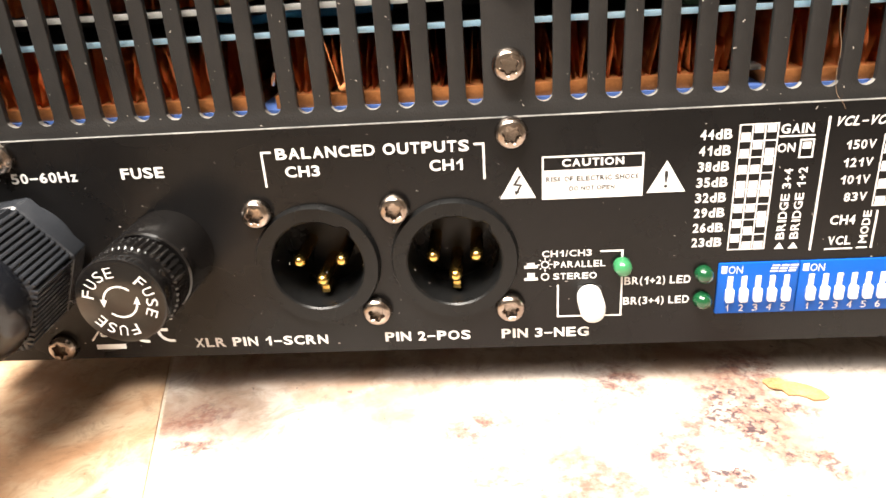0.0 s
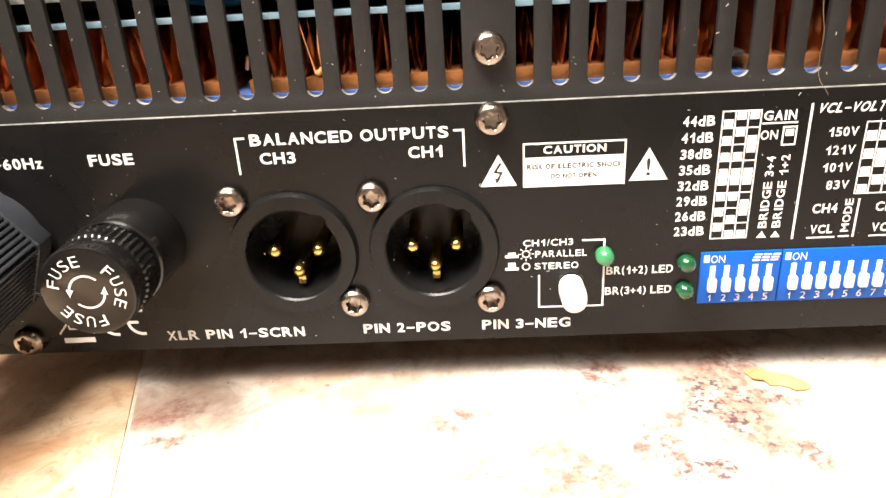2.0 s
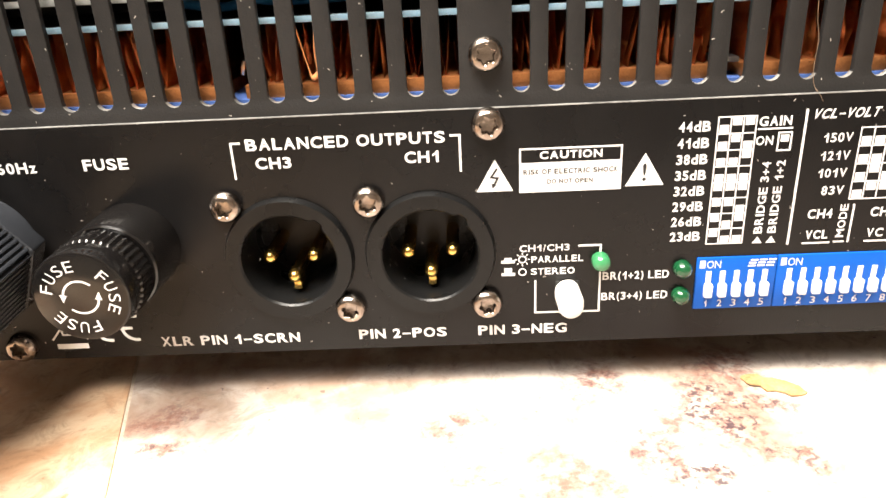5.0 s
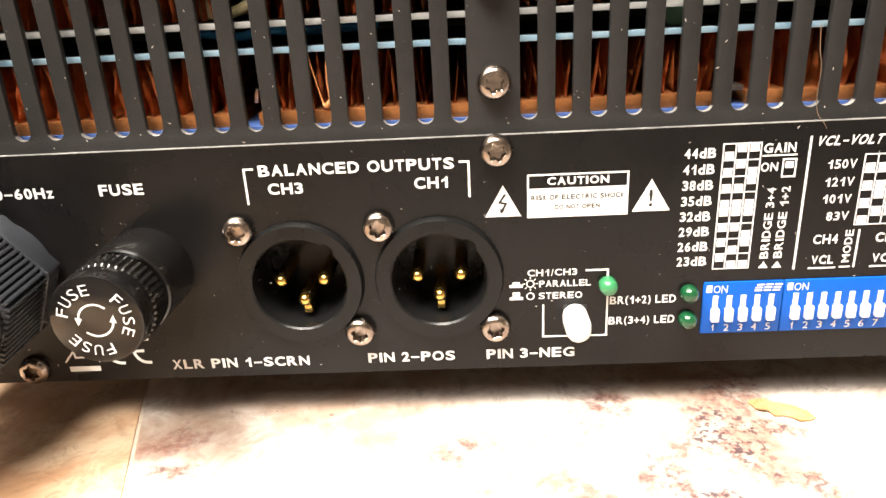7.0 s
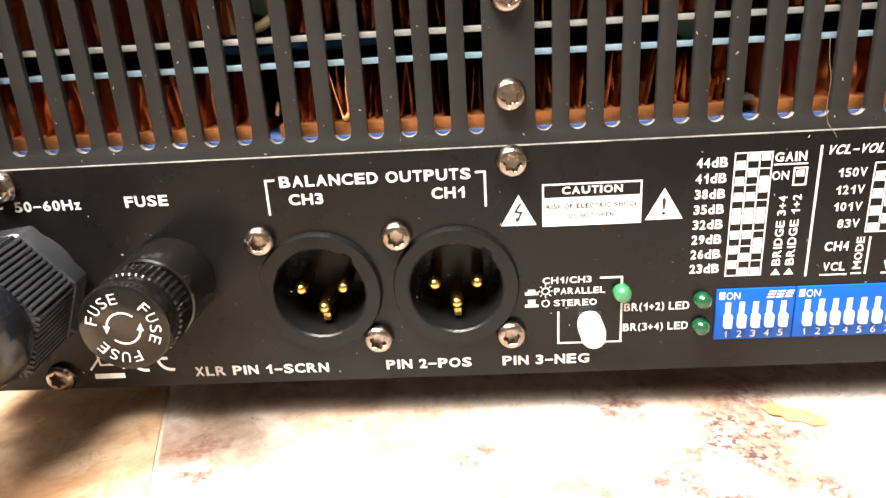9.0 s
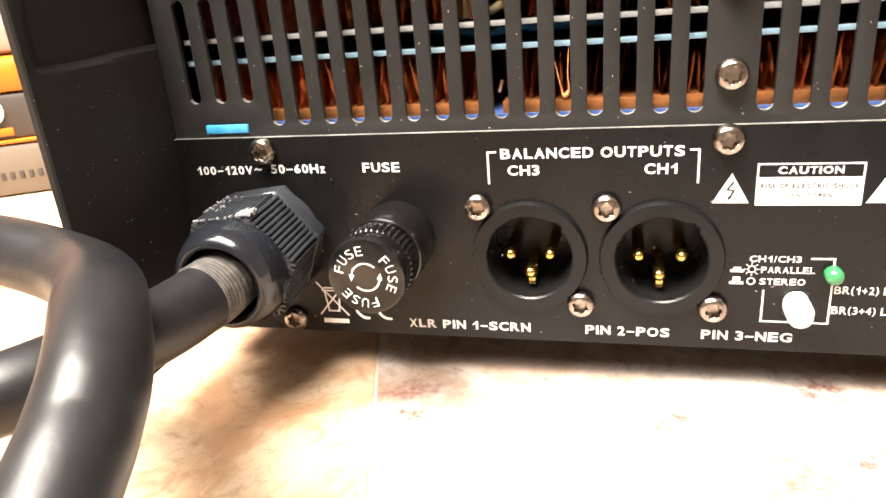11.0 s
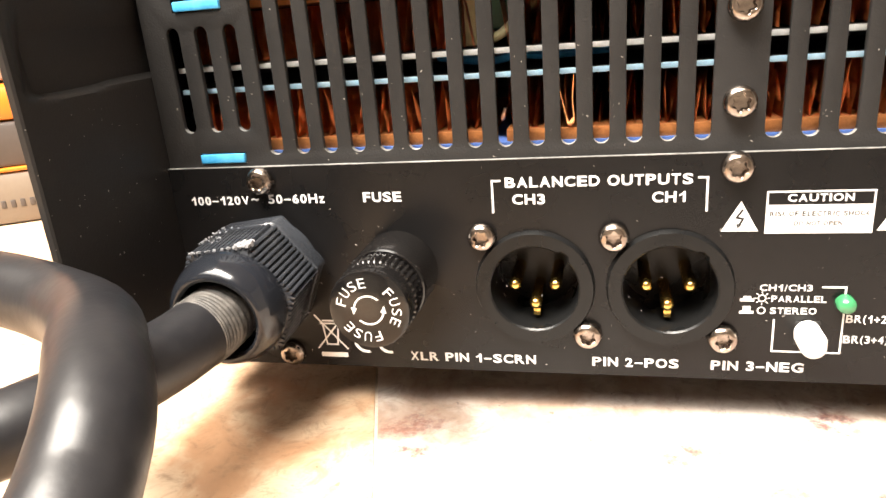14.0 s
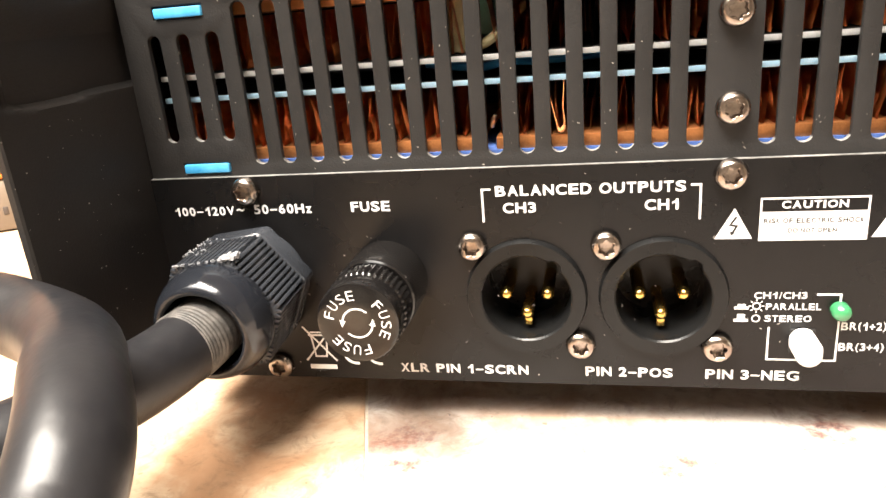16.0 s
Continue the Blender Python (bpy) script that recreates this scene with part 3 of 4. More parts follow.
def chips():
    """Pale burrs: a worn patch on the upper corner and a ragged line along the upper flats."""
    bm = bmesh.new()
    r = random.Random(21)
    for n in range(110):
        t = r.uniform(-0.04, 0.20) if n < 40 else r.uniform(0.0, 1.0)
        y = -19.0 + abs(r.gauss(0, 1.1)) if n < 40 else (-18.9 if n < 75 else -7 + r.uniform(-8, 3))
        a0, a1 = radians(HEX0), radians(HEX0 + 60)
        if n >= 75:
            t = 1 + r.uniform(-0.05, 0.05) if n < 95 else r.uniform(0.6, 1)
        p = Vector((math.cos(a0), math.sin(a0))).lerp(Vector((math.cos(a1), math.sin(a1))), t) * 13.7
        size = r.uniform(0.10, 0.34) * (1.7 if n < 40 else 0.9)
        add_box(bm, p.x - size, p.x + size, y - size, y + size, p.y - size * 0.4, p.y + size * 0.6, turn=Euler((r.uniform(0, 3), r.uniform(0, 3), r.uniform(0, 3))).to_matrix().to_4x4())
    return bm


tagged(part("chipped_edge", leaning(chips()), CHIP, gland, "pale chipped edge of the nut"), kind="stuff")
part("gland_dome", leaning(lathe([(11.6, -18.6), (11.9, -19.4), (12.0, -20.6), (11.75, -22.6), (11.2, -24.6), (10.5, -26.0), (9.7, -26.9), (8.9, -27.1), (8.4, -26.7), (8.3, -25.5), (8.3, -17)], seg=64)), DOME, gland, "smooth rounded sealing cap", smooth=60)

# push switch, signal lamps
switch = part("push_switch", box(12.8, 17.5, -0.3, 2, 19.2, 24.5, bevel=0.25), INK_BLACK, amp, "white push switch in a black opening")


def button():
    bm = bmesh.new()
    prof = [(1.0, -0.3), (1.0, -5.4), (0.93, -6.0), (0.75, -6.4), (0, -6.45)]
    add_lathe(bm, prof, 40)
    for v in bm.verts:
        v.co.x, v.co.z = 2.45 * v.co.x, 2.45 * v.co.z + (0.42 if v.co.z > 0 else -0.42)
    bmesh.ops.recalc_face_normals(bm, faces=bm.faces)
    bmesh.ops.translate(bm, vec=(15.1, 0, 21.9), verts=bm.verts)
    return bm


part("button", button(), WHITE_PLASTIC, switch, "white rounded button", smooth=50)
led_rows = [(1.75, 0.5), (1.75, -0.9), (1.62, -1.6), (1.2, -2.2), (0.6, -2.5), (0, -2.58)]
led_mesh = mesh_of("signal_lamp", lathe(led_rows, seg=32), LED_GREEN, 60)
tall_led_mesh = mesh_of("signal_lamp", lathe([(r * 1.02, y - 0.5 if y < 0 else y) for r, y in led_rows], seg=32), LED_PALE, 60)
for x, z, mesh, label in ((21.4, 28.7, tall_led_mesh, "pale green domed signal lamp, unlit"), (37.4, 26.3, led_mesh, "dark green signal lamp, unlit"), (37.5, 20.5, led_mesh, "dark green signal lamp, unlit")):
    link_mesh("signal_lamp", mesh, amp, label, Matrix.Translation((x * MM, 0, z * MM)))

# banks of small switches
DZ0, DZ1 = 17.3, 28.4
lever_mesh = mesh_of("lever", box(-0.74, 0.84, -1.3, 0, -1.5, 1.3, bevel=0.28), WHITE_PLASTIC)
slot_mesh = mesh_of("lever_slot", box(-0.45, 0.62, -0.62, 0.2, -2.0, 2.7, bevel=0.1), SLOT_GREY)
for x0, n, wide in ((40.2, 5, 15.4), (55.8, 10, 29.6)):
    bank = part("switch_bank", box(x0, x0 + wide, -0.5, 2, DZ0, DZ1, bevel=0.15), DIP_BLUE, amp, "blue bank of small white slide switches")
    for k in range(n):
        x = x0 + 2.35 + 2.72 * k
        link_mesh("lever_slot", slot_mesh, bank, "", Matrix.Translation((x * MM, 0, 22.9 * MM)))
        link_mesh("lever", lever_mesh, bank, "white slide lever set low", Matrix.Translation((x * MM, -0.4 * MM, 21.7 * MM)))
        half = 0.2 if k == 0 else 0.5
        lettering(str(k + 1), x - half, x + half, 17.8, 19.3, -0.55, INK, bank, bold=0.0)
    lettering("ON", x0 + 1.9, x0 + 4.6, 26.2, 27.8, -0.55, INK, bank, bold=0.0)
    print_part("printed_mark", lambda bm: flat(bm, rect(x0 + 0.5, x0 + 1.6, 26.3, 27.9), -0.55), INK, bank)
    for k in range(3):
        q = x0 + wide - 5.6 + 1.75 * k
        for z, lean in ((26.5, 0.2), (27.1, 0.35), (27.7, 0.6)):
            print_part("printed_bar", lambda bm: stroke(bm, [(q + lean, z), (q + lean + 1.1, z)], 0.36, -0.55), INK, bank)

# ---- print on the panel ----
WORDS = [
    ("BALANCED OUTPUTS", -44.6, -7.8, 53.4, 55.6), ("CH3", -43.2, -36.5, 49.8, 52.0), ("CH1", -15.4, -9.1, 49.8, 52.0),
    ("FUSE", -75.6, -67.0, 50.9, 53.1), ("100-120V", -117.0, -102.6, 50.8, 52.8), ("50-60Hz", -97.9, -84.5, 50.9, 53.0),
    ("XLR PIN 1-SCRN", -68.5, -39.6, 12.7, 14.9), ("PIN 2-POS", -27.3, -9.3, 12.8, 15.0), ("PIN 3-NEG", -2.8, 15.2, 12.8, 15.0),
    ("CH1/CH3", 5.7, 15.4, 31.0, 32.4), ("PARALLEL", 8.0, 18.1, 28.6, 30.0), ("STEREO", 7.9, 16.5, 26.0, 27.4),
    ("BR(1+2) LED", 22.0, 35.0, 24.3, 26.0), ("BR(3+4) LED", 21.9, 35.0, 19.8, 21.5),
    ("GAIN", 48.9, 54.7, 53.9, 55.7), ("ON", 48.7, 51.8, 50.4, 52.1), ("VCL-VOLT", 58.7, 70.4, 54.8, 56.6),
    ("150V", 60.9, 66.1, 50.4, 52.1), ("121V", 60.9, 66.1, 47.0, 48.7), ("101V", 60.9, 66.1, 43.7, 45.4), ("83V", 62.0, 66.1, 40.3, 42.0),
    ("CH4", 60.2, 64.8, 35.6, 37.5), ("VCL", 60.4, 64.6, 31.4, 33.2), ("CH", 71.9, 75.2, 35.6, 37.5), ("VC", 71.9, 75.0, 31.4, 33.2),
]
for k in range(8):
    WORDS.append((f"{44 - 3 * k}dB", 34.6, 40.3, 53.4 - 3.06 * k, 55.3 - 3.06 * k))
for word, x0, x1, z0, z1 in WORDS:
    lettering(word, x0, x1, z0, z1, INK_Y, INK, panel, shear=0.25 if word == "VCL-VOLT" else 0.0, bold=0.028 if z1 - z0 > 1.8 else 0.018)
lettering("~", -102.0, -100.2, 51.6, 52.3, INK_Y, INK, panel)
lettering("BRIDGE 3+4", 50.4, 52.0, 33.0, 47.2, INK_Y, INK, panel, upright=True, bold=0.02)
lettering("BRIDGE 1+2", 53.0, 54.6, 33.0, 47.4, INK_Y, INK, panel, upright=True, bold=0.02)
lettering("MODE", 66.1, 67.6, 31.6, 38.3, INK_Y, INK, panel, upright=True, bold=0.02)


for pts, w in (
        ([(-45.7, 54.9), (-47.3, 54.9), (-47.3, 48.2)], 0.42), ([(-6.7, 54.7), (-5.1, 54.7), (-5.1, 48.0)], 0.42),
        ([(17.3, 31.9), (21.4, 31.9), (21.4, 30.5)], 0.42), ([(8.8, 24.6), (8.8, 17.6), (21.5, 17.5), (21.5, 27.6)], 0.38),
        ([(48.9, 53.4), (54.9, 53.4)], 0.32), ([(57.2, 56.5), (57.2, 30.7)], 0.45), ([(60.1, 30.6), (65.0, 30.6)], 0.35),
        ([(71.8, 30.6), (77.0, 30.6)], 0.35), ([(68.6, 38.1), (68.6, 30.7)], 0.4), ([(66.0, 30.7), (67.7, 30.7)], 0.35),
        ([(52.7, 49.3), (55.0, 49.3), (55.0, 52.6), (52.7, 52.6), (52.7, 49.3)], 0.32)):
    print_part("printed_rule", lambda bm: stroke(bm, pts, w, INK_Y), INK, panel)
print_part("printed_square", lambda bm: flat(bm, rect(53.1, 54.6, 50.9, 52.2), INK_Y), INK, panel)
for x in (51.3, 53.9):
    print_part("printed_pointer", lambda bm: flat(bm, [(x - 0.95, 31.0), (x + 0.95, 31.0), (x, 32.4)], INK_Y), INK, panel)


def table_grid(bm, x0, x1, z0, z1, rows):
    n, m = len(rows), len(rows[0])
    for i in range(n + 1):
        z = z0 + (z1 - z0) * i / n
        stroke(bm, [(x0, z), (x1, z)], 0.26, INK_Y)
    for j in range(m + 1):
        x = x0 + (x1 - x0) * j / m
        stroke(bm, [(x, z0), (x, z1)], 0.26, INK_Y - 0.004)
    w, h = (x1 - x0) / m, (z1 - z0) / n
    for i, row in enumerate(rows):
        for j, high in enumerate(row):
            cx, top = x0 + w * j, z1 - h * i
            lo = top - h * 0.52 if high == "1" else top - h + 0.2
            flat(bm, rect(cx + 0.3, cx + w - 0.3, lo, lo + h * 0.46), INK_Y - 0.008)


print_part("printed_chart", lambda bm: table_grid(bm, 41.6, 48.4, 31.2, 55.9, ("011", "010", "001", "000", "111", "110", "101", "100")), INK, panel, "white printed chart of gain settings")
print_part("printed_chart", lambda bm: table_grid(bm, 67.4, 77.0, 39.3, 52.9, ("0000", "0010", "0101", "0110")), INK, panel, "white printed chart of voltage settings")


def caution(bm):
    stroke(bm, [(5.9, 43.3), (24.5, 43.3), (24.5, 51.5), (5.9, 51.5), (5.9, 43.3)], 0.36, INK_Y)
    flat(bm, rect(5.9, 24.5, 43.3, 48.9), INK_Y - 0.004)
    flat(bm, [(-2.3, 43.6), (4.6, 43.6), (1.2, 49.8)], INK_Y)
    flat(bm, [(25.4, 43.6), (32.6, 43.6), (28.9, 49.9)], INK_Y)


print_part("printed_warning", caution, INK, panel, "white caution box between two white triangles")
lettering("CAUTION", 9.5, 21.0, 49.5, 51.0, INK_Y, INK, panel, bold=0.03)
lettering("RISK OF ELECTRIC SHOCK", 6.5, 23.9, 46.6, 47.6, INK_Y - 0.03, INK_BLACK, panel, bold=0.028)
lettering("DO NOT OPEN", 10.9, 19.4, 44.7, 45.6, INK_Y - 0.03, INK_BLACK, panel, bold=0.028)
lettering("!", 28.55, 29.25, 44.5, 47.9, INK_Y - 0.03, INK_BLACK, panel, bold=0.01)
print_part("printed_bolt", lambda bm: (stroke(bm, [(1.5, 47.9), (0.5, 46.4), (1.7, 46.2), (0.9, 44.6)], 0.4, INK_Y - 0.03), flat(bm, [(0.5, 45.2), (1.5, 44.9), (0.7, 44.2)], INK_Y - 0.034)), INK_BLACK, panel)


for zc, sun in ((29.4, True), (26.7, False)):
    print_part("printed_ring", lambda bm: stroke(bm, [(6.25 + 0.72 * math.cos(radians(30 * k)), zc + 0.72 * math.sin(radians(30 * k))) for k in range(12)] + [(6.97, zc)], 0.24, INK_Y), INK, panel)
    for k in range(8 if sun else 0):
        c, q = math.cos(radians(45 * k)), math.sin(radians(45 * k))
        print_part("printed_ray", lambda bm: stroke(bm, [(6.25 + 1.12 * c, zc + 1.12 * q), (6.25 + 1.4 * c, zc + 1.4 * q)], 0.2, INK_Y), INK, panel)
    top = zc + (0.45 if sun else 0.95)
    print_part("printed_icon", lambda bm: flat(bm, [(2.1, zc - 0.75), (4.8, zc - 0.75), (4.8, zc - 0.1), (4.2, zc - 0.1), (4.2, top), (2.7, top), (2.7, zc - 0.1), (2.1, zc - 0.1)], INK_Y), INK, panel)


BIN = "crossed-out bin symbol"
print_part("printed_bar", lambda bm: flat(bm, rect(-90.5, -83.9, 12.9, 14.1), INK_Y), INK, panel)
for n, pts in enumerate(([(-91.0, 23.6), (-83.8, 15.2)], [(-83.8, 23.6), (-91.0, 15.2)], [(-89.3, 21.6), (-88.7, 16.2), (-86.1, 16.2), (-85.4, 21.6), (-89.8, 21.6)], [(-89.2, 22.3), (-85.4, 22.3)])):
    print_part("printed_stroke", lambda bm: stroke(bm, pts, 0.4, INK_Y - 0.004 * n), INK, panel, "white stroke of the " + BIN)
for cx in (-78.9, -73.3):
    print_part("printed_arc", lambda bm: stroke(bm, [(cx + 2.75 * math.cos(radians(a)), 17.3 + 2.75 * math.sin(radians(a))) for a in range(80, 290, 15)], 0.66, INK_Y), INK, panel)
print_part("printed_rule", lambda bm: stroke(bm, [(-75.6, 17.3), (-74.2, 17.3)], 0.66, INK_Y - 0.004), INK, panel)

# ---- inside the grille ----
for z0 in (60.3, 92.8):
    part("blue_tab", box(-113.0, -102.3, 0.55, 8, z0, z0 + 2.0, bevel=0.3), BLUE_TAB, amp, "bright blue plastic locating tab")
YB = 5.0
part("insulating_film", box(-116, 100, YB - 0.6, 60, 60.2, 62.0), BLUE_FILM, amp, "blue insulating film")
part("insulating_film", box(-116, 100, YB - 0.6, 60, 95.0, 96.5), BLUE_FILM, amp, "blue insulating film")
for z, edge, label in ((75.2, PCB_BLUE, "circuit board with a pale blue edge"), (79.9, PCB_GREY, "circuit board with a pale grey edge")):
    # body in flat black: the darkness of the gap is put into its colour
    board = part("circuit_board", box(-117, 110, YB + 0.15, 70, z, z + 1.1), INK_BLACK, amp, label)
    part("board_edge", box(-117, 110, YB - 0.1, YB + 0.14, z, z + 1.1, bevel=0.05), edge, board)
part("mid_spacer", box(-117, 110, 40, 44, 76.3, 80.0), DARK_IN, amp)
part("heat_shield", box(-117, 110, 60.5, 62, 58.3, 97.5), DARK_IN, amp)


def fin(lean, gap, bulge, turned):
    """One fold of thin copper sheet, a slim loop that runs back from the grille."""
    bm = bmesh.new()
    left = [(-0.12 - gap / 2 * t ** 0.8 + bulge * math.sin(math.pi * t), 0.3 + 10.2 * t) for t in [k / 8 for k in range(9)]]
    right = [(0.12 + gap / 2 * t ** 0.9 + 0.6 * bulge * math.sin(math.pi * t), 0.3 + 10.2 * t) for t in [k / 8 for k in range(9)]]
    line = left[::-1] + [(0, 0.0)] + right
    if turned:
        line = [(x, 10.5 - z) for x, z in line]
    line = [(x + lean * (z / 10.5), z) for x, z in line]
    front = [bm.verts.new((x, 0.25 * math.sin(z), z)) for x, z in line]
    back = [bm.verts.new((x * 0.8, 40.0, z)) for x, z in line]
    for k in range(len(line) - 1):
        bm.faces.new((front[k], front[k + 1], back[k + 1], back[k]))
    bmesh.ops.solidify(bm, geom=bm.faces[:], thickness=0.2)
    bmesh.ops.recalc_face_normals(bm, faces=bm.faces)
    return bm


rng = random.Random(5)
# brighter copy of the copper; the light on fin fronts is in its colour
COPPER_LIT = material("lit_copper", (0.95, 0.42, 0.17), 0.34, 0.3, grain=(400, 0.6, (0.75, 0.28, 0.10)))
fin_meshes = [mesh_of("fin", fin(rng.uniform(-0.8, 0.8), rng.uniform(1.4, 2.6), rng.uniform(-0.3, 0.3), n % 4 == 3), COPPER, 60) for n in range(16)]
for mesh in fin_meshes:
    mesh.materials.append(COPPER_LIT)
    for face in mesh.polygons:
        # front-facing edges get the painted light
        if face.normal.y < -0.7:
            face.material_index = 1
SINKS = ((-113.6, -48.6), (-44.4, 41.6), (46.6, 98.0))
for x0, x1 in SINKS:
    for zbar, zfin in ((62.05, 64.55), (92.4, 81.3)):
        z1 = zbar + (2.45 if zbar < 70 else 2.5)
        sink = part("heat_sink", box(x0, x1, YB, 55, zbar, z1, bevel=0.12), COPPER_BAR, amp, "copper heat sink bar with thin folded fins")
        x = x0 + 1.3
        while x < x1 - 0.8:
            shift = Matrix.Translation((x * MM, (YB + rng.uniform(0.1, 1.6)) * MM, zfin * MM))
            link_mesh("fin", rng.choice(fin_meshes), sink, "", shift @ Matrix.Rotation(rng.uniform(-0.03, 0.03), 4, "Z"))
            x += rng.uniform(1.9, 2.8)
# bent end in the lit copper too, so it stands out bright
part("bent_fin", tube([(-34.0, 5.2, 75), (-32.4, 5.0, 68), (-31.6, 4.8, 65.4), (-30.6, 4.9, 66.4), (-30.8, 5.0, 70), (-30.5, 5.6, 75)], lambda t: 0.13 + 0.42 * math.exp(-((t - 0.48) / 0.13) ** 2), 8), COPPER_LIT, amp, "one bent copper fin end")
part("wire", tube([(-60, 16, 79), (-48, 12, 78.0), (-42, 9, 79.2), (-36, 14, 78.4), (-22, 18, 78.6)], 0.9, 10), BLUE_WIRE, amp, "blue sleeved wire")
part("wire", tube([(-52, 12, 82), (-46, 8, 83.0), (-42, 10, 86), (-38, 16, 90)], 1.0, 10), TAN_PART, amp, "tan sleeved wire")
part("capacitor", lathe([(0, 8), (3.6, 8), (4, 8.6), (4, 24), (0, 24)], -46.5, 6, 88, 24), GREEN_PART, amp, "olive green capacitor")
part("component", box(-55, -50, 9, 22, 81.4, 92, bevel=0.5), TAN_PART, amp, "tan wound component")
part("clip", tube([(-45.6, 9, 66), (-45.2, 8.5, 67.4), (-44.8, 8.3, 68.6)], 0.45, 8), GREY_METAL, amp, "bright metal clip")
part("clip", box(41.5, 46.2, 5.5, 12, 64.6, 65.6, bevel=0.2), GREY_METAL, amp, "bright metal clip")
part("capacitor", lathe([(0, 9), (2.0, 9), (2.2, 9.4), (2.2, 22), (0, 22)], 34, 0, 78.2, 20), GREEN_PART, amp, "dark green capacitor")

# ---- loose things ----
CORD = [(-99.4, -8, 35.8), (-100.0, -20, 34.6), (-101.0, -29, 33.8), (-102.8, -40, 33.6), (-105.5, -53, 34.6), (-109, -65, 35.6), (-116, -73, 35.2), (-129, -84, 33), (-152, -98, 26), (-190, -110, 14), (-226, -88, 8), (-234, -54, 17), (-208, -36, 36), (-174, -38, 46),
        (-140, -44.5, 50), (-122, -49, 50.4), (-106.5, -54.5, 49.8), (-94, -64, 51.6), (-87, -72.5, 52.3), (-81.6, -79.5, 51.7), (-78.3, -85.2, 50), (-77, -90, 47.2), (-75.6, -95, 45.2), (-74.8, -103, 41), (-77, -119, 32), (-83, -146, 17), (-89, -170, 8.5), (-96, -196, 1),
        (-100, -212, -22), (-102, -216, -70), (-104, -210, -300), (-100, -215, -600), (-80, -240, -720), (-30, -290, -743), (60, -330, -743)]
cable = empty("power_cable", -205, -102, 0)
tagged(cable, "thick black rubber power cable looped over the table", "cable")
part("cord", tube(CORD, lambda t: 6.25 + 0.65 * max(0, min(1, (0.20 - t) / 0.10)), 28, 10), RUBBER, cable, smooth=70)
part("worn_sleeve", tube([(-100.2, -22, 34.4), (-100.6, -26, 34.0), (-101.0, -29, 33.8), (-101.35, -31, 33.74)], lambda t: 7.06 + 0.09 * math.sin(55 * t), 28, 12), DUSTY, cable, "scuffed grey band on the jacket", smooth=70)


def flake():
    bm = bmesh.new()
    r = random.Random(3)
    n, top, low = 26, [], []
    for k in range(n):
        a = 2 * math.pi * k / n
        x, y = 6.4 * math.cos(a) * (1 + r.uniform(-0.07, 0.07)), 2.3 * math.sin(a) * (1 + r.uniform(-0.3, 0.3))
        z = 0.22 + 0.3 * math.sin(x * 0.5) ** 2 + 0.2 * r.random()
        top.append(bm.verts.new((x, y, z + 0.05)))
        low.append(bm.verts.new((x, y, max(0, z - 0.22))))
    bm.faces.new(top)
    bm.faces.new(low[::-1])
    for k in range(n):
        bm.faces.new((top[k], low[k], low[(k + 1) % n], top[(k + 1) % n]))
    bmesh.ops.triangulate(bm, faces=bm.faces[:])
    bmesh.ops.recalc_face_normals(bm, faces=bm.faces)
    bmesh.ops.rotate(bm, cent=(0, 0, 0), matrix=Matrix.Rotation(radians(-31), 3, "Z"), verts=bm.verts)
    bmesh.ops.translate(bm, vec=(57.4, -3.0, 0), verts=bm.verts)
    return bm


tagged(part("bark_flake", flake(), FLAKE, None, "small ochre bark flake lying on the tile"), category="flake")
tagged(part("hair_strand", tube([(56.6, 0.95, 76.0), (56.9, 0.8, 72), (57.6, 0.8, 68.5), (57.5, 0.8, 64), (58.0, 0.8, 60.8), (59.0, -0.1, 59.0), (59.6, -0.1, 58.0)], 0.055, 6), HAIR, None, "fine tan hair stuck to the grille"), category="hair")


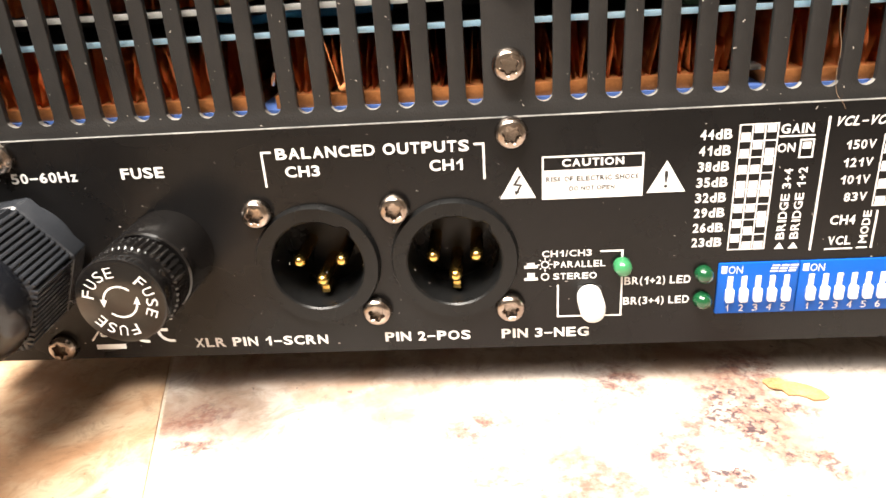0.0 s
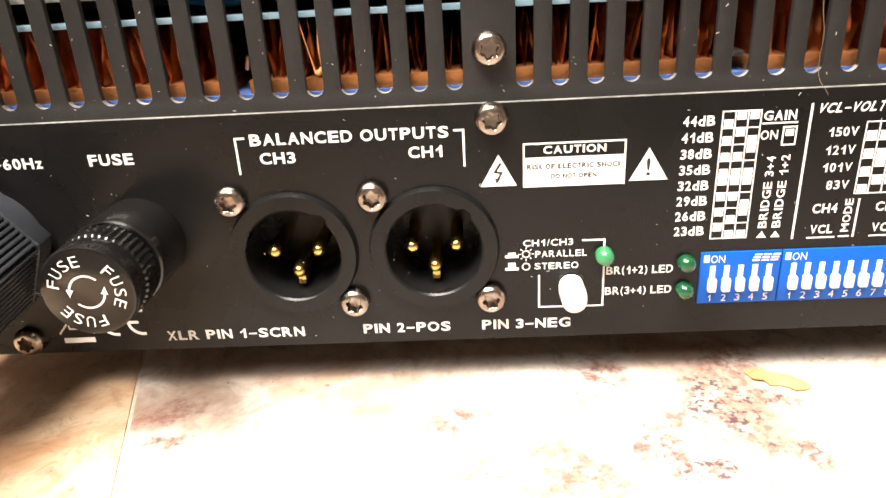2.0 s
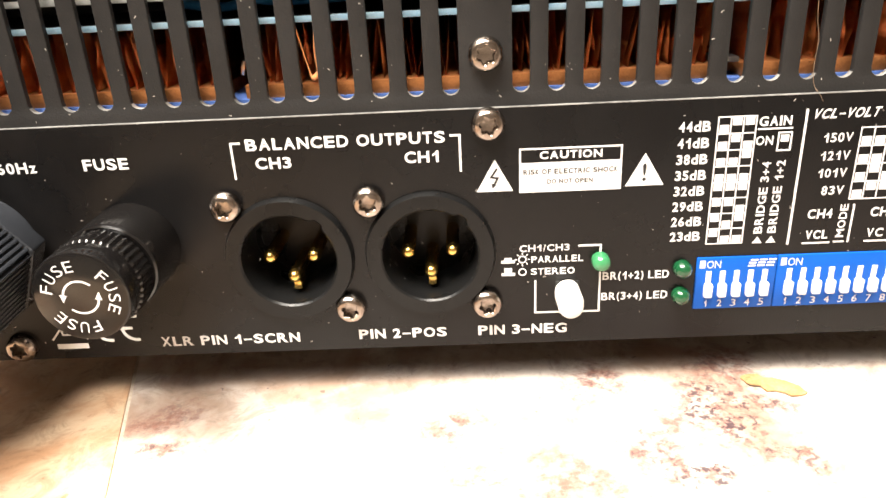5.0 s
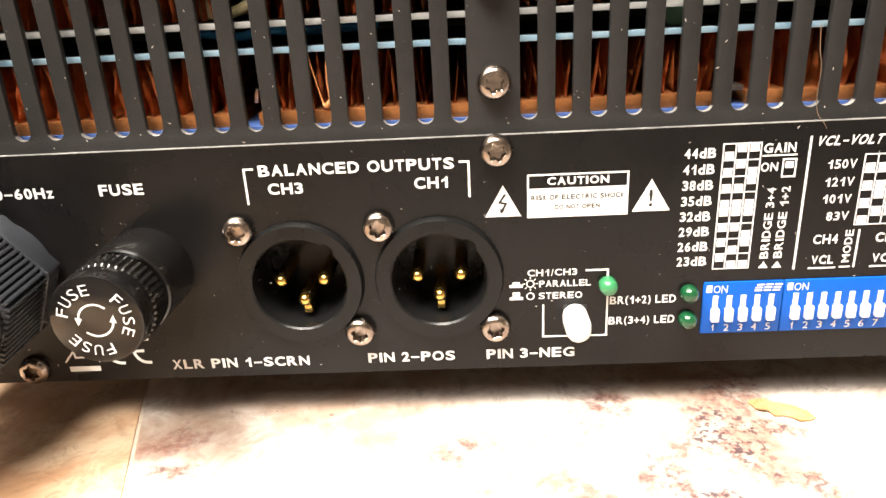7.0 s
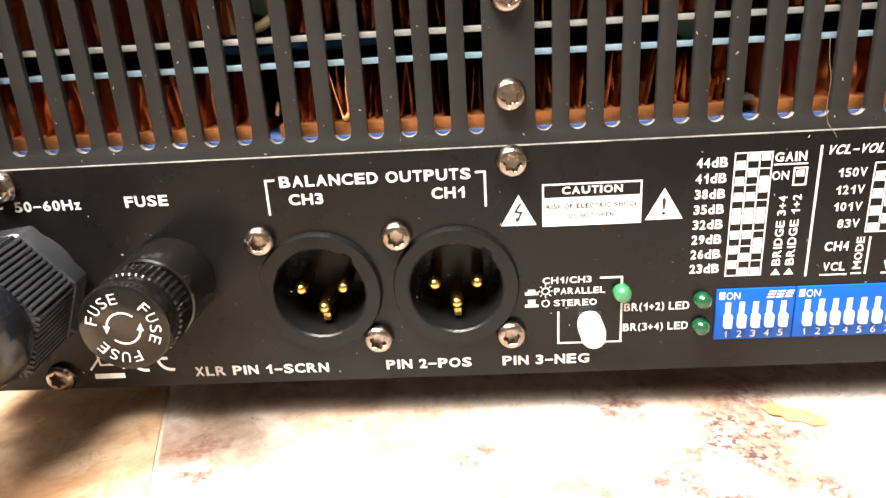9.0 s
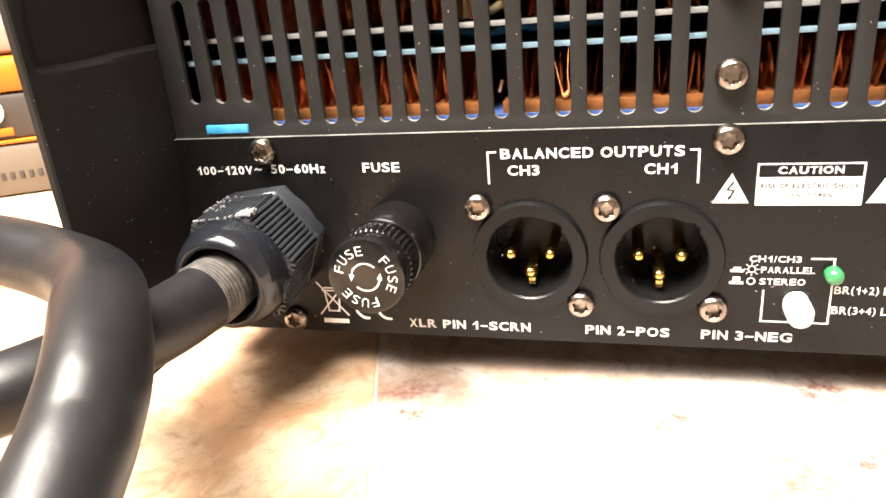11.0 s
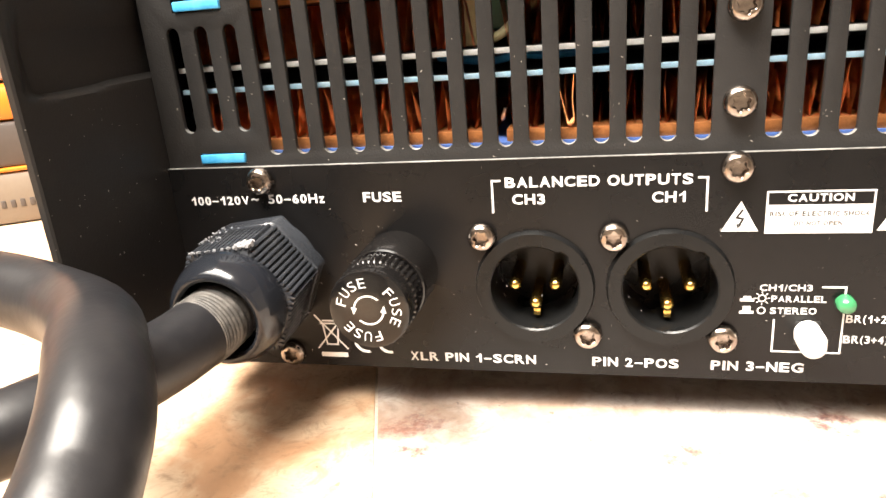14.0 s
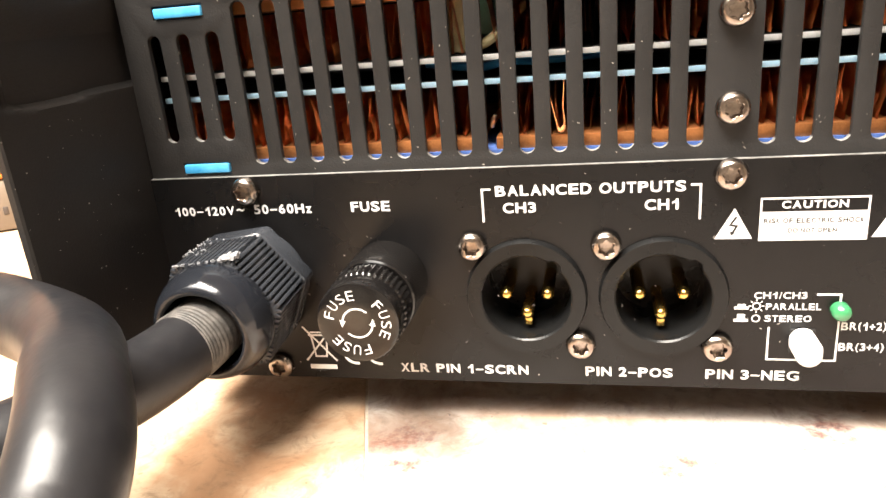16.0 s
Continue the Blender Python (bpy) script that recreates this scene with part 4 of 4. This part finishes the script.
def dust():
    bm = bmesh.new()
    r = random.Random(11)
    for n in range(560):
        x = r.uniform(-118, 78)
        z = r.choice((r.uniform(12, 58), r.uniform(59.6, 98), r.uniform(58, 98)))
        y = -0.02 if z < SEAM else 0.98
        if z > 61.5 and abs((x / PITCH) - round(x / PITCH)) < 0.28:
            continue
        s, a = r.choice((0.04, 0.05, 0.06, 0.08, 0.11, 0.15)), r.uniform(0, 3.1)
        if n < 110:
            py, pz = r.uniform(-38, -1), r.uniform(15, 78)
            add_box(bm, X0 - 0.2, X0 - 0.16, py - s, py + s, pz - s, pz + s)
            continue
        add_box(bm, x - s * r.uniform(0.5, 3), x + s, y - 0.04, y, z - s / 2, z + s / 2, turn=Matrix.Rotation(a, 4, "Y"))
    return bm


tagged(part("dust", dust(), DUST, None, "pale dust specks on the black panel"), category="dust", kind="stuff")

# orange tool case further back on the table
tool = empty("tool_case", -390, 160, 0)
tagged(tool, "orange and grey plastic tool case standing on the table", "case")
TURN = Matrix.Translation((-0.320, 0.148, 0)) @ Matrix.Rotation(radians(30), 4, "Z")


def tool_part(name, bm, mat, label=""):
    ob = part(name, bm, mat, tool, label)
    ob.matrix_basis = TURN
    return ob


tool_part("base", box(-260, 60, 0, 150, 0, 27, bevel=4), TOOL_GREY, "warm grey base with dark vents")
for k in range(44):
    tool_part("vent", box(-120 + 4.4 * k, -117.6 + 4.4 * k, -0.5, 3, 9, 13, bevel=0.4), TOOL_BLACK, "dark vent slit")
tool_part("lower_trim", box(-258, 58, 0.5, 148, 27, 29, bevel=0.8), ORANGE)
tool_part("middle_band", box(-258, 58, 2, 146, 29, 51, bevel=2), TOOL_BLACK, "charcoal band with a white badge")
tool_part("stripe", box(-200, 2, 0.5, 4, 31, 35, bevel=1), ORANGE)


def badge():
    bm = bmesh.new()
    ring = [(x, z) for x, z in stadium(0, -36, 36, 13, 10)]
    front = [bm.verts.new((z - 36, 0.2, x + 43.5)) for x, z in ring]
    back = [bm.verts.new((z - 36, 4, x + 43.5)) for x, z in ring]
    bm.faces.new(front)
    for k in range(len(ring)):
        n = (k + 1) % len(ring)
        bm.faces.new((front[k], front[n], back[n], back[k]))
    bmesh.ops.recalc_face_normals(bm, faces=bm.faces)
    return bm


tool_part("badge", badge(), WHITE_PLASTIC, "white oblong badge")
tool_part("orange_panel", box(-258, 58, 3, 146, 51, 69, bevel=5), ORANGE, "orange body panel")
tool_part("upper_body", box(-255, 55, 8, 140, 69, 112, bevel=9), TOOL_PALE, "pale grey upper body")
tool_part("rim", box(-255, 55, 4, 144, 112, 117, bevel=2), ORANGE, "orange rim")
tool_part("lid", box(-250, 50, 10, 138, 117, 150, bevel=8), TOOL_PALE)
